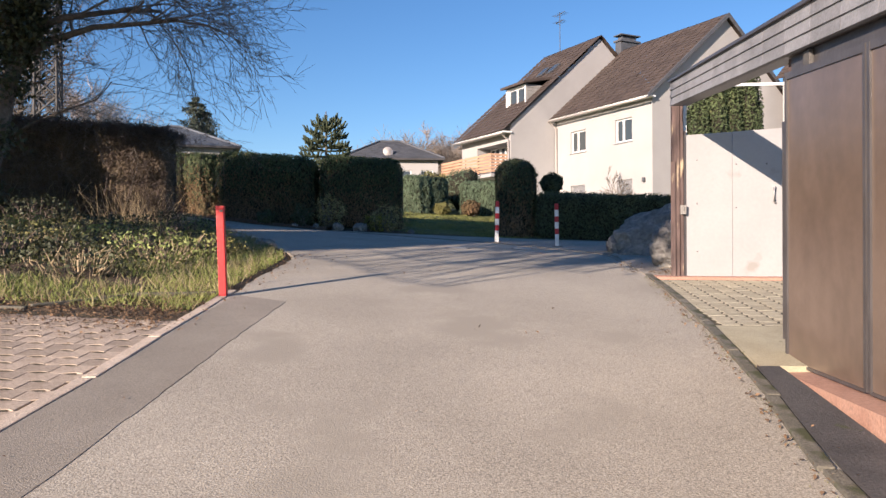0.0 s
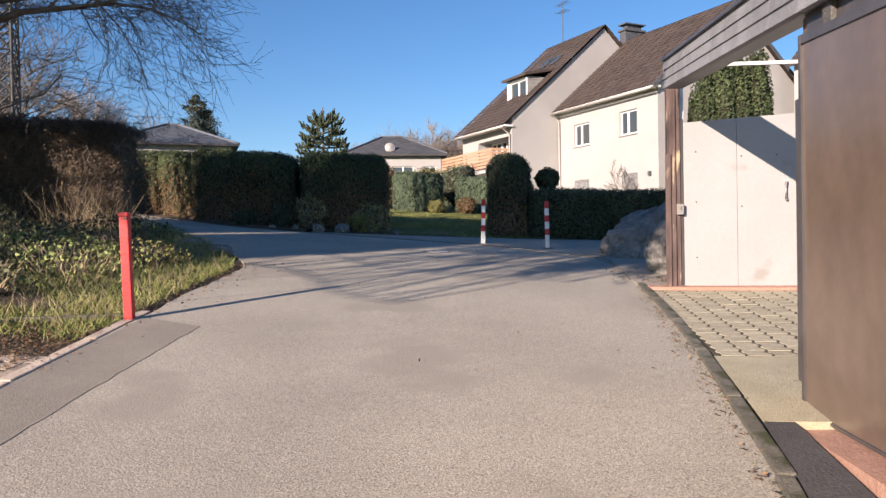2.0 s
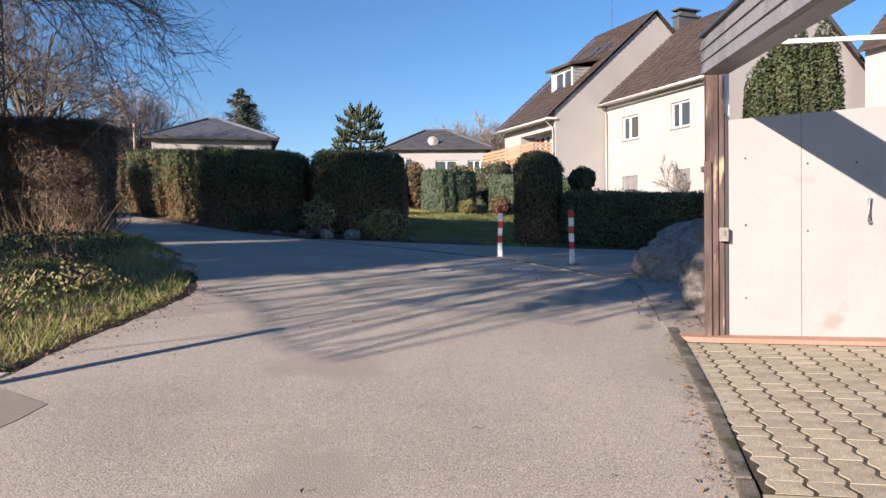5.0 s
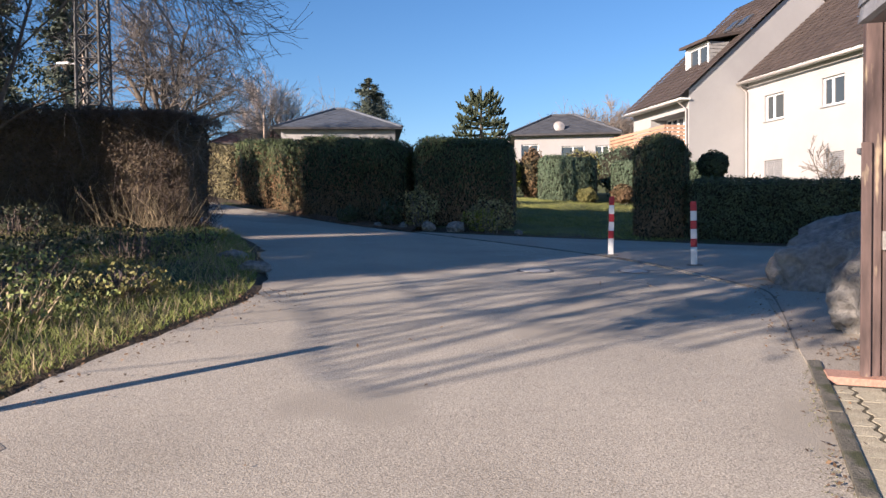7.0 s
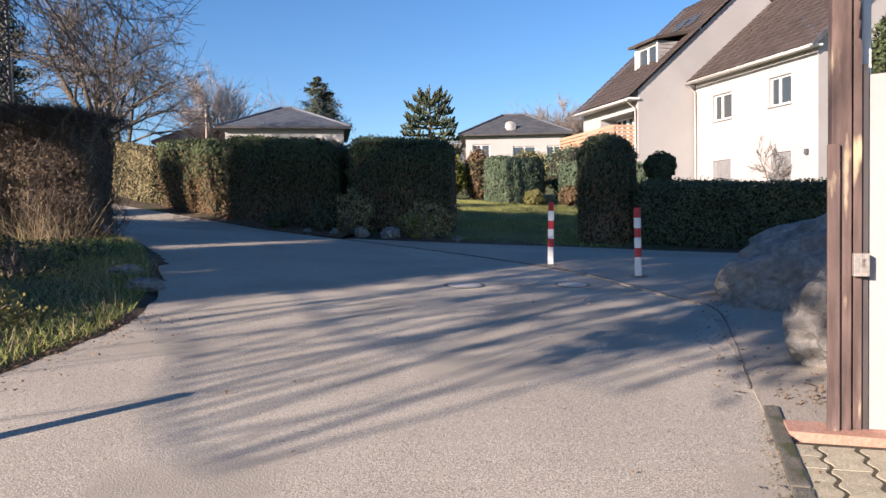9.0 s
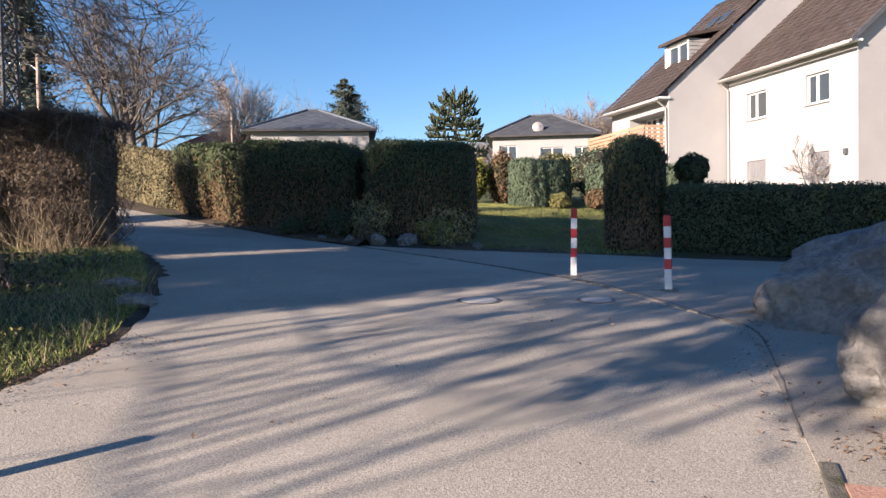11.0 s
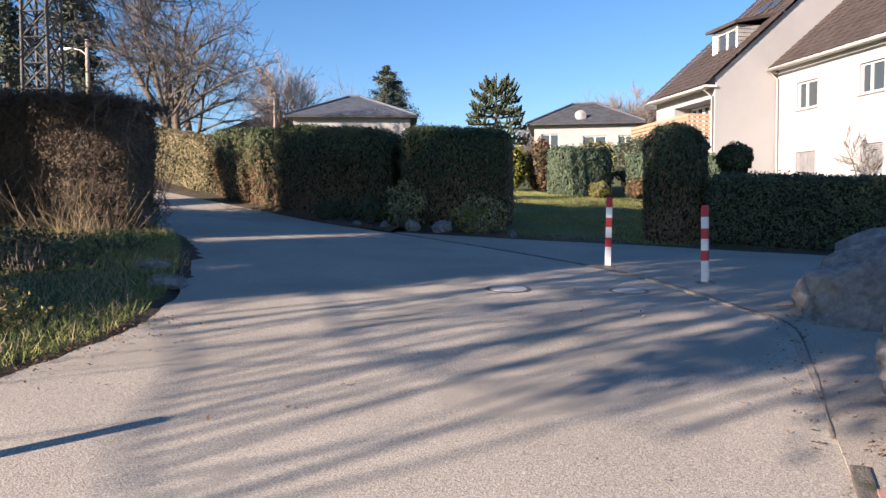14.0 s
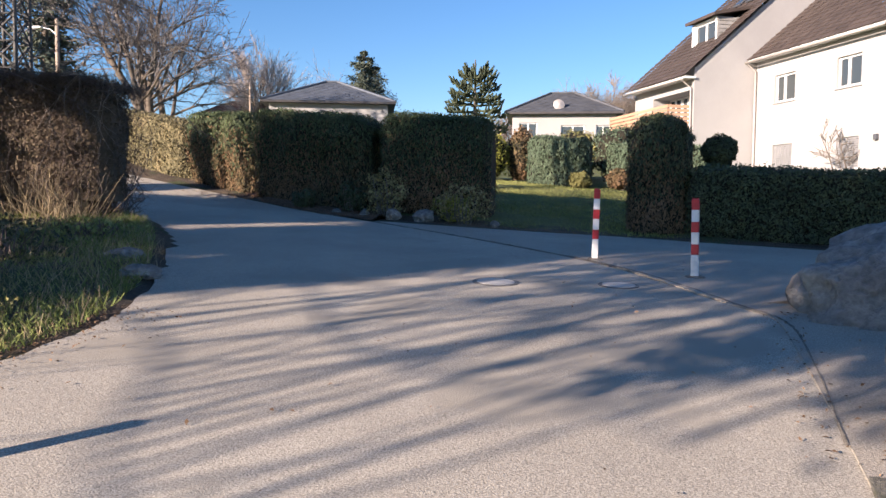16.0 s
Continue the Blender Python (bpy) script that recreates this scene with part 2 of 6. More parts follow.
M_TREETWIG = mat("grey_twig", [(0.3, (0.11, 0.096, 0.088)), (0.7, (0.20, 0.175, 0.16))], 4, 0.9, bump=0.0)
M_LAWNBLADE = mat("lawn_blade", [(0.3, (0.15, 0.17, 0.045)), (0.55, (0.24, 0.245, 0.075)), (0.75, (0.34, 0.29, 0.13))], 1.1, 0.85, bump=0.0, isl=0.35)
M_PRIVET = mat("privet_leaf", [(0.3, (0.11, 0.10, 0.05)), (0.55, (0.20, 0.17, 0.085)), (0.75, (0.30, 0.235, 0.13))], 2, 0.8, bump=0.0, isl=0.45)
M_WEED = mat("weed_leaf", [(0.3, (0.13, 0.17, 0.045)), (0.7, (0.25, 0.28, 0.09))], 2, 0.7, bump=0.0, isl=0.45)
M_DEAD = mat("dead_leaf", [(0.3, (0.12, 0.07, 0.04)), (0.7, (0.26, 0.165, 0.095))], 3, 0.9, bump=0.0, isl=0.4)
M_PYLON = mat("pylon_steel", [(0.3, (0.065, 0.065, 0.065)), (0.7, (0.11, 0.108, 0.105))], 2, 0.7, metal=0.2, bump=0.1)
M_POLE = mat("pole_wood", [(0.3, (0.30, 0.23, 0.18)), (0.7, (0.42, 0.33, 0.26))], 3, 0.85, bump=0.2, stretch=(1, 1, 0.2))
M_IRON = mat("cast_iron", [(0.3, (0.09, 0.085, 0.08)), (0.7, (0.16, 0.15, 0.14))], 9, 0.6, metal=0.3, bump=0.4, bump_scale=60)
M_RIM = mat("cover_concrete", [(0.3, (0.40, 0.38, 0.35)), (0.7, (0.52, 0.49, 0.45))], 9, 0.85, bump=0.3)


# ---- builders ----
def smooth(a, b, v):
    t = min(1.0, max(0.0, (v - a) / (b - a)))
    return t * t * (3 - 2 * t)


def gz(x, y):
    """Height of the sloping ground."""
    xc, yc = min(9.0, max(-16.0, x)), min(21.0, max(-9.0, y))
    z = -1.26546 - 0.00708 * xc + 0.13479 * yc + 0.00306 * xc * xc - 0.00197 * xc * yc - 0.00311 * yc * yc
    rise = 0.088 * max(0.0, min(y, 62.0) - 16.8)
    return z + rise * (1 - 0.45 * smooth(-1.0, 5.0, x) * (1 - smooth(30, 50, y)))


def mesh_ob(name, verts, faces, material, parent=None, label="", shade=False):
    me = bpy.data.meshes.new(name)
    me.from_pydata([tuple(v) for v in verts], [], [tuple(f) for f in faces])
    me.update()
    for mm in (material if isinstance(material, (list, tuple)) else [material]):
        me.materials.append(mm)
    if shade:
        me.polygons.foreach_set("use_smooth", [True] * len(me.polygons))
    ob = new(name, me)
    if parent:
        ob.parent = parent
    if label:
        ob["label"] = label
    return ob


def part(name, bm, material, parent, label="", shade=False):
    """Links a bmesh as one mesh object under a thing or a part."""
    me = bpy.data.meshes.new(name)
    bm.to_mesh(me)
    bm.free()
    me.materials.append(material)
    if shade:
        me.polygons.foreach_set("use_smooth", [True] * len(me.polygons))
    ob = new(name, me)
    ob.parent = parent
    if label:
        ob["label"] = label
    return ob


def thing(name, m, label, category, group="", kind=""):
    ob = new(name)
    ob.empty_display_size = 0.2
    ob.matrix_world = m
    return tagged(ob, label, category, group, kind)


def box(bm, x0, x1, y0, y1, z0, z1, m=None, bevel=0.0):
    vs = [bm.verts.new((x, y, z)) for z in (z0, z1) for y in (y0, y1) for x in (x0, x1)]
    fs = [bm.faces.new([vs[i] for i in f]) for f in ((0, 2, 3, 1), (4, 5, 7, 6), (0, 1, 5, 4), (2, 6, 7, 3), (0, 4, 6, 2), (1, 3, 7, 5))]
    if bevel:
        es = list({e for f in fs for e in f.edges})
        bmesh.ops.bevel(bm, geom=es, offset=bevel, segments=2, affect="EDGES", profile=0.7)
    if m:
        bmesh.ops.transform(bm, matrix=m, verts=vs)
    return bm


def boxes(*rows, bevel=0.0):
    bm = bmesh.new()
    for r in rows:
        box(bm, *r, bevel=bevel)
    return bm


class Tubes:
    """Tapered tubes along polylines, gathered into one mesh."""

    def __init__(self):
        self.v, self.f = [], []

    def add(self, pts, radii, sides=5, cap=False):
        start = len(self.v)
        n = len(pts)
        for i in range(n):
            d = (pts[min(i + 1, n - 1)] - pts[max(i - 1, 0)])
            d = d.normalized() if d.length > 1e-6 else Vector((0, 0, 1))
            a = d.orthogonal().normalized() if abs(d.z) > 0.95 else d.cross(Vector((0, 0, 1))).normalized()
            b = d.cross(a)
            for k in range(sides):
                w = 2 * math.pi * k / sides
                self.v.append(pts[i] + (a * math.cos(w) + b * math.sin(w)) * radii[i])
        for i in range(n - 1):
            for k in range(sides):
                k2 = (k + 1) % sides
                self.f.append((start + i * sides + k, start + i * sides + k2, start + (i + 1) * sides + k2, start + (i + 1) * sides + k))
        if cap:
            self.f.append(tuple(start + k for k in range(sides))[::-1])
            self.f.append(tuple(start + (n - 1) * sides + k for k in range(sides)))

    def ob(self, name, material, parent, label=""):
        return mesh_ob(name, self.v, self.f, material, parent, label, shade=True)


def leaves(rng, centres, normals, size, spread=0.6, aspect=0.55, droop=0.0, folded=True):
    """Small bent leaf blades at the centres, turned loosely along the normals."""
    n = len(centres)
    nrm = normals + rng.normal(0, spread, (n, 3))
    nrm /= np.linalg.norm(nrm, axis=1, keepdims=True) + 1e-9
    t = rng.normal(0, 1, (n, 3))
    t[:, 2] -= droop
    t -= nrm * (t * nrm).sum(1, keepdims=True)
    t /= np.linalg.norm(t, axis=1, keepdims=True) + 1e-9
    s = np.cross(nrm, t)
    ln = size * rng.uniform(0.6, 1.4, (n, 1))
    a = centres - t * ln * 0.5
    b = centres + s * ln * aspect * 0.5 + nrm * ln * 0.1
    c = centres + t * ln * 0.5 - nrm * ln * 0.12
    d = centres - s * ln * aspect * 0.5 + nrm * ln * 0.1
    v = np.stack([a, b, c, d], 1).reshape(-1, 3)
    f = np.arange(4 * n).reshape(-1, 4)
    return v, f


def fast_mesh(name, v, f, material, parent, label=""):
    me = bpy.data.meshes.new(name)
    k = f.shape[1]
    me.vertices.add(len(v))
    me.vertices.foreach_set("co", np.asarray(v, np.float32).ravel())
    me.loops.add(f.size)
    me.loops.foreach_set("vertex_index", f.astype(np.int32).ravel())
    me.polygons.add(len(f))
    me.polygons.foreach_set("loop_start", np.arange(0, f.size, k, dtype=np.int32))
    me.update(calc_edges=True)
    me.validate()
    me.materials.append(material)
    ob = new(name, me)
    ob.parent = parent
    if label:
        ob["label"] = label
    return ob


def vnoise(p, scale, seed=0.0):
    return noise.noise(Vector((p[0] * scale + seed, p[1] * scale - seed, p[2] * scale + 0.5 * seed)))


def hedge(name, path, width, top, label, category, leaf, seed, size=0.06, density=900, taper=0.12, lump=0.10, low=None, group="", ends=0.25, base=None, sag=0.0, inset=0.14, core=None):
    """A clipped hedge along a polyline on the ground: an inner body coloured dark for shade and an outer skin of small
    leaves.
    top is the height over the ground; low is the leaf material of the bare lower part."""
    rng = np.random.default_rng(seed)
    base = base or gz
    pts = [Vector((x, y, 0)) for x, y in path]
    seg = [(pts[i + 1] - pts[i]).length for i in range(len(pts) - 1)]
    total = sum(seg)

    def at(s):
        s = min(max(s, 0.0), total)
        for i, l in enumerate(seg):
            if s <= l or i == len(seg) - 1:
                d = (pts[i + 1] - pts[i]) / l
                return pts[i] + d * s, d
            s -= l

    th = thing(name, Matrix.Translation((pts[0].x, pts[0].y, base(pts[0].x, pts[0].y))), label, category, group)
    o = th.matrix_world.translation
    prof = 14
    steps = max(6, int(total / 0.12))

    def surf(s, a):
        """A point of the skin; a from 0 (front foot) over the top (0.5) to 1 (back foot)."""
        c, d = at(s)
        side = Vector((d.y, -d.x, 0))
        e = min(1.0, max(0.0, min(s, total - s) / ends))
        e = math.sqrt(1 - (1 - e) ** 2)
        if a < 0.38:
            h, w = a / 0.38, 1.0
        elif a > 0.62:
            h, w = (1 - a) / 0.38, -1.0
        else:
            h, w = 1.0, 1.0 - (a - 0.38) / 0.12
        hw = width / 2 * (1 - taper + taper * 2 * h) * (0.5 + 0.5 * e)
        hh = top * (0.85 + 0.15 * e) * h
        if abs(w) == 1.0 and h > 0.88:
            hw *= 1 - 0.25 * ((h - 0.88) / 0.12) ** 2
        p = c + side * hw * w
        z = base(c.x, c.y)
        n1 = vnoise((p.x, p.y, hh), 1.6, seed) * lump + vnoise((p.x, p.y, hh), 4.5, seed) * lump * 0.5
        out = side * w * n1
        zz = hh + (n1 * 0.6 if h > 0.95 else 0) - sag * h * math.sin(math.pi * s / total)
        return Vector((p.x + out.x, p.y + out.y, z + zz - 0.04)) - o

    grid = [[surf(total * i / steps, j / prof) for j in range(prof + 1)] for i in range(steps + 1)]
    v, f = [], []
    for i in range(steps + 1):
        c, d = at(total * i / steps)
        for j in range(prof + 1):
            q = grid[i][j].copy()
            mid = Vector((c.x, c.y, 0)) - Vector((o.x, o.y, 0))
            q.x += (mid.x - q.x) * inset
            q.y += (mid.y - q.y) * inset
            q.z -= (inset - 0.11) * top
            v.append(q)
    for i in range(steps):
        for j in range(prof):
            a = i * (prof + 1) + j
            f.append((a, a + 1, a + prof + 2, a + prof + 1))
    f.append(tuple(range(prof, -1, -1)))
    f.append(tuple(steps * (prof + 1) + j for j in range(prof + 1)))
    mesh_ob("inner_growth", v, f, core or M_CORE, th, "solid dark body standing in for the hedge's shaded inside")
    area = total * (2 * top + width) + 2 * width * top
    n = int(area * density)
    cen, nor, hts = np.empty((n, 3)), np.empty((n, 3)), np.empty(n)
    g = np.array([[tuple(q) for q in row] for row in grid])
    ii = rng.uniform(0, steps, n)
    jj = rng.uniform(0, prof, n)
    cap = rng.random(n) < 2 * width * top / area
    ii = np.where(cap, np.where(rng.random(n) < 0.5, 0.001, steps - 0.001), ii)
    i0, j0 = ii.astype(int), jj.astype(int)
    fi, fj = (ii - i0)[:, None], (jj - j0)[:, None]
    p00, p10, p01, p11 = g[i0, j0], g[i0 + 1, j0], g[i0, j0 + 1], g[i0 + 1, j0 + 1]
    cen = p00 * (1 - fi) * (1 - fj) + p10 * fi * (1 - fj) + p01 * (1 - fi) * fj + p11 * fi * fj
    nor = np.cross(p01 - p00, p10 - p00)
    nor /= np.linalg.norm(nor, axis=1, keepdims=True) + 1e-9
    # end faces: spread between the front and the back skin
    mirror = g[i0, prof - j0] * (1 - fj) + g[i0, np.maximum(prof - j0 - 1, 0)] * fj
    edge_ = p00 * (1 - fj) + p01 * fj
    k = rng.random((n, 1))
    cen = np.where(cap[:, None], edge_ * k + mirror * (1 - k), cen)
    ahead = g[np.minimum(i0 + 1, steps), prof // 2] - g[i0, prof // 2]
    ahead /= np.linalg.norm(ahead, axis=1, keepdims=True) + 1e-9
    nor = np.where(cap[:, None], np.where(i0[:, None] == 0, -ahead, ahead), nor)
    cen = cen + nor * (rng.normal(-0.01, 0.028, (n, 1)) + (rng.random((n, 1)) < 0.05) * rng.uniform(0, 0.09, (n, 1)))
    rel = np.minimum(jj, prof - jj) / (prof * 0.38)
    if low is not None:
        isl = rng.random(n) > np.clip((rel - 0.15) / 0.75, 0.03, 0.97)
        for mask, mm, nm in ((~isl, leaf, "foliage"), (isl, low, "bare_foliage")):
            lv, lf = leaves(rng, cen[mask], nor[mask], size * 1.5, spread=0.45, aspect=0.3, droop=2.2)
            fast_mesh(nm, lv, lf, mm, th)
    else:
        lv, lf = leaves(rng, cen, nor, size, droop=0.3)
        fast_mesh("foliage", lv, lf, leaf, th)
    return th


def bush(name, x, y, rx, ry, h, label, leaf, seed, size=0.06, n=5000, lump=0.2, stems=0, z=None, lift=0.5, group="", core=True, stem_mat=None, category="shrub", low=None, lean=(0, 0)):
    """A rounded shrub: an uneven leafy skin over an inside coloured dark for shade, with stems at the foot."""
    rng = np.random.default_rng(seed)
    z0 = gz(x, y) if z is None else z
    th = thing(name, Matrix.Translation((x, y, z0)), label, category, group)
    d = rng.normal(0, 1, (n, 3))
    d /= np.linalg.norm(d, axis=1, keepdims=True)
    r = np.array([1 + lump * (vnoise(q, 1.7, seed) + 0.6 * vnoise(q, 4.0, seed)) for q in d])[:, None]
    depth = 1 - np.abs(rng.normal(0, 0.09, (n, 1)))
    p = d * r * depth * np.array([rx, ry, h * lift]) + np.array([0, 0, h * (1 - lift)])
    p[:, 2] = np.maximum(p[:, 2], 0.02)
    if low is not None:
        mask = rng.random(n) > np.clip((p[:, 2] / h - 0.1) / 0.8, 0.05, 0.95)
        for mk, mm, nm in ((~mask, leaf, "foliage"), (mask, low, "bare_foliage")):
            v, f = leaves(rng, p[mk], d[mk], size, droop=0.3)
            fast_mesh(nm, v, f, mm, th)
    else:
        v, f = leaves(rng, p, d, size)
        fast_mesh("foliage", v, f, leaf, th)
    # solid dark filler that stands for the shade inside the shrub
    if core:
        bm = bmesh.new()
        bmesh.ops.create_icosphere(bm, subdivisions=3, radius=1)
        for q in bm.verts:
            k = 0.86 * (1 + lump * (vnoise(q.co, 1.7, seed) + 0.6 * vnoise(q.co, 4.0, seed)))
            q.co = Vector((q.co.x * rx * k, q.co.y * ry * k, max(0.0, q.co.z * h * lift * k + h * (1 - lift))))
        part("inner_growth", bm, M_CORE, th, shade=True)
    if stems:
        tb = Tubes()
        for _ in range(stems):
            a, q = rng.uniform(0, 6.28), rng.uniform(0.02, 0.45)
            foot = Vector((math.cos(a) * rx * q + lean[0], math.sin(a) * ry * q + lean[1], -0.02 if lean == (0, 0) else gz(x + lean[0], y + lean[1]) - z0 - 0.1))
            tip = Vector((math.cos(a) * rx * q * 1.9, math.sin(a) * ry * q * 1.9, h * rng.uniform(0.5, 0.95)))
            mid = (foot + tip) / 2 + Vector(rng.normal(0, 0.06, 3))
            w = rng.uniform(0.006, 0.014)
            tb.add([foot, mid, tip], [w, w * 0.8, w * 0.4], 4)
        tagged(tb.ob("stem_growth", stem_mat or M_TWIG, th), kind="stuff")
    return th


def grow(tb, twigs, rng, p, d, length, radius, level, levels, spread, lift, kids, thin, crook=0.16, twig_r=0.004):
    """One limb and, in turn, the limbs that fork from it."""
    nseg = 4 if level < 2 else 3
    pts, dirs = [p.copy()], [d.copy()]
    for i in range(nseg):
        d = (d + Vector(rng.normal(0, crook, 3)) + Vector((0, 0, lift))).normalized()
        p = p + d * length / nseg
        pts.append(p.copy())
        dirs.append(d.copy())
    end = radius * 0.45 if level < levels else radius * 0.3
    radii = [radius + (end - radius) * i / nseg for i in range(nseg + 1)]
    (tb if level < 2 else twigs).add(pts, [max(r, twig_r * 0.6) for r in radii], 6 if level < 2 else (4 if level == 2 else 3))
    if level >= levels:
        return
    k = kids[min(level, len(kids) - 1)]
    for j in range(k):
        u = 0.3 + 0.7 * (j + rng.uniform(0, 0.9)) / k
        i = min(int(u * nseg), nseg - 1)
        q = pts[i].lerp(pts[i + 1], u * nseg - i)
        ax = Vector(rng.normal(0, 1, 3)).cross(dirs[i]).normalized()
        nd = (dirs[i] * math.cos(spread) + ax * math.sin(spread * rng.uniform(0.7, 1.3))).normalized()
        grow(tb, twigs, rng, q, nd, length * rng.uniform(0.5, 0.78), max(radii[i] * rng.uniform(0.4, 0.62), twig_r), level + 1, levels, spread, lift, kids, thin, crook, twig_r)


def bare_tree(name, x, y, h, label, seed, trunk_r=0.16, levels=4, spread=0.6, lift=0.03, kids=(7, 5, 5, 4), lean=(0, 0), z=None, stems=1, twig=None, crook=0.16, fork=0.3,
              category="tree", limb=0.5, twig_r=0.004, ivy=0, group=""):
    rng = np.random.default_rng(seed)
    z0 = (gz(x, y) if z is None else z) - 0.05
    th = thing(name, Matrix.Translation((x, y, z0)), label, category, group)
    tb, tw = Tubes(), Tubes()
    for s in range(stems):
        d = Vector((lean[0] + rng.normal(0, 0.05 + 0.16 * (stems > 1)), lean[1] + rng.normal(0, 0.05 + 0.16 * (stems > 1)), 1)).normalized()
        p = Vector((rng.normal(0, 0.25), rng.normal(0, 0.25), 0)) if stems > 1 else Vector((0, 0, 0))
        hh = h * (0.62 if stems == 1 else rng.uniform(0.5, 0.75))
        n = 7
        pts, dirs = [p], [d]
        for i in range(n):
            d = (d + Vector(rng.normal(0, 0.07, 3)) + Vector((0, 0, 0.06))).normalized()
            pts.append(pts[-1] + d * hh / n)
            dirs.append(d)
        r0 = trunk_r if stems == 1 else trunk_r * rng.uniform(0.5, 0.8)
        radii = [r0 * (1.35 if i == 0 else 1 - 0.72 * i / n) for i in range(n + 1)]
        tb.add(pts, radii, 9)
        k = kids[0]
        for j in range(k):
            u = fork + (1 - fork) * (j + rng.uniform(0.2, 0.8)) / k
            i = min(int(u * n), n - 1)
            q = pts[i].lerp(pts[i + 1], u * n - i)
            a = 2.4 * j + rng.uniform(-0.5, 0.5)
            el = 0.25 + 0.75 * u
            nd = Vector((math.cos(a), math.sin(a), el)).normalized()
            grow(tb, tw, rng, q, nd, h * limb * (1.15 - 0.5 * u) * rng.uniform(0.8, 1.1), radii[i] * 0.55, 1, levels, spread, lift, kids, 0.6, crook, twig_r)
    tb.ob("trunk", M_BARK, th)
    if tw.v:
        tw.ob("crown", twig or M_TWIG, th, "fine leafless twigs")
    if ivy:
        pv = np.array([tuple(p) for p in tb.v])
        pv = pv[(pv[:, 2] < h * 0.5) & (np.hypot(pv[:, 0] - lean[0] * pv[:, 2], pv[:, 1] - lean[1] * pv[:, 2]) < 0.5)]
        c = pv[rng.integers(0, len(pv), ivy)] + rng.normal(0, 0.14, (ivy, 3))
        v, f = leaves(rng, c, rng.normal(0, 1, (ivy, 3)), 0.08)
        fast_mesh("ivy", v, f, M_IVY, th, "dark ivy climbing the trunk")
    return th


def conifer(name, x, y, h, r, label, seed, z=None, bare=0.1, n_tiers=16, leaf=None, size=0.3, per=26, droop=0.35, group=""):
    """A spruce: tapered trunk, tiers of drooping boughs and sprays of needles along them."""
    rng = np.random.default_rng(seed)
    z0 = (gz(x, y) if z is None else z) - 0.05
    th = thing(name, Matrix.Translation((x, y, z0)), label, "tree", group)
    tb = Tubes()
    tb.add([Vector((0, 0, h * i / 6)) for i in range(7)], [0.02 * h * (1 - 0.95 * i / 6) for i in range(7)], 8)
    cen, nor = [], []
    bt = Tubes()
    for t in range(n_tiers):
        u = bare + (1 - bare) * (t + rng.uniform(0, 0.6)) / n_tiers
        rr = r * (1 - u) ** 0.8 / (1 - bare) ** 0.8 + 0.05
        for k in range(6 if u < 0.8 else 4):
            a = rng.uniform(0, 6.28)
            ln = rr * rng.uniform(0.65, 1.15)
            p0 = Vector((0, 0, h * u))
            e = Vector((math.cos(a) * ln, math.sin(a) * ln, -ln * droop * rng.uniform(0.4, 1.3) + 0.15 * ln))
            m_ = p0 + e * 0.5 + Vector((0, 0, 0.06 * ln))
            bt.add([p0, m_, p0 + e], [0.012 * h * (1 - u) * 0.5 + 0.01, 0.012, 0.005], 4)
            for _ in range(per):
                w = rng.uniform(0.15, 1.05)
                q = p0 + e * w + Vector(rng.normal(0, 0.10 * ln + 0.03, 3)) - Vector((0, 0, rng.uniform(0, 0.10 * ln)))
                cen.append(q)
                nor.append((e.x * 0.3, e.y * 0.3, 0.8))
    tb.ob("trunk", M_BARK, th)
    tagged(bt.ob("bough_growth", M_BARK, th), kind="stuff")
    v, f = leaves(rng, np.array([tuple(c) for c in cen]), np.array(nor), size, spread=0.5, aspect=0.4, droop=0.5)
    fast_mesh("needles", v, f, leaf or M_NEEDLE, th)
    return th


# ---- ground, road, kerbs ----
ROAD_L = [(-3.3, -14), (-3.22, -4), (-3.1, 2.1), (-3.2, 5.1), (-3.33, 7.0), (-3.42, 8.5), (-3.6, 9.2), (-4.2, 10.33), (-5.4, 11.95), (-6.46, 13.0), (-7.85, 13.9), (-9.6, 15.3), (-12.5, 16.6), (-16, 17.6), (-24, 19.5)]
ROAD_R = [(0.50, -14), (0.58, -4), (0.70, 1.8), (0.94, 4.6), (1.04, 6.5), (1.06, 8.2), (1.03, 9.7), (0.97, 10.75), (0.63, 11.3), (-0.71, 13.2), (-1.92, 14.2), (-4.5, 15.8), (-8.3, 17.4), (-14, 19.0), (-24, 21.5)]
DRIVE_A = [(11, 12.4), (5, 12.4), (2.5, 12.3), (1.15, 11.6), (0.66, 11.32), (0, 12.33), (-0.68, 13.22), (-1.9, 14.22), (-3.0, 14.95), (-4.45, 15.8)]
DRIVE_B = [(11, 15.7), (6, 15.9), (3.5, 16.0), (2.2, 16.05), (1.2, 16.2), (0.2, 16.3), (-0.7, 16.4), (-2, 16.25), (-3.2, 16.1), (-4.5, 15.9)]


def resample(pts, n):
    p = np.array(pts, float)
    t = np.linspace(0, len(p) - 1, n)
    i = np.minimum(t.astype(int), len(p) - 2)
    f = (t - i)[:, None]
    pad = np.vstack([2 * p[0] - p[1], p, 2 * p[-1] - p[-2]])
    a, b, c, d = pad[i], pad[i + 1], pad[i + 2], pad[i + 3]
    return 0.5 * (2 * b + (c - a) * f + (2 * a - 5 * b + 4 * c - d) * f**2 + (3 * b - a - 3 * c + d) * f**3)


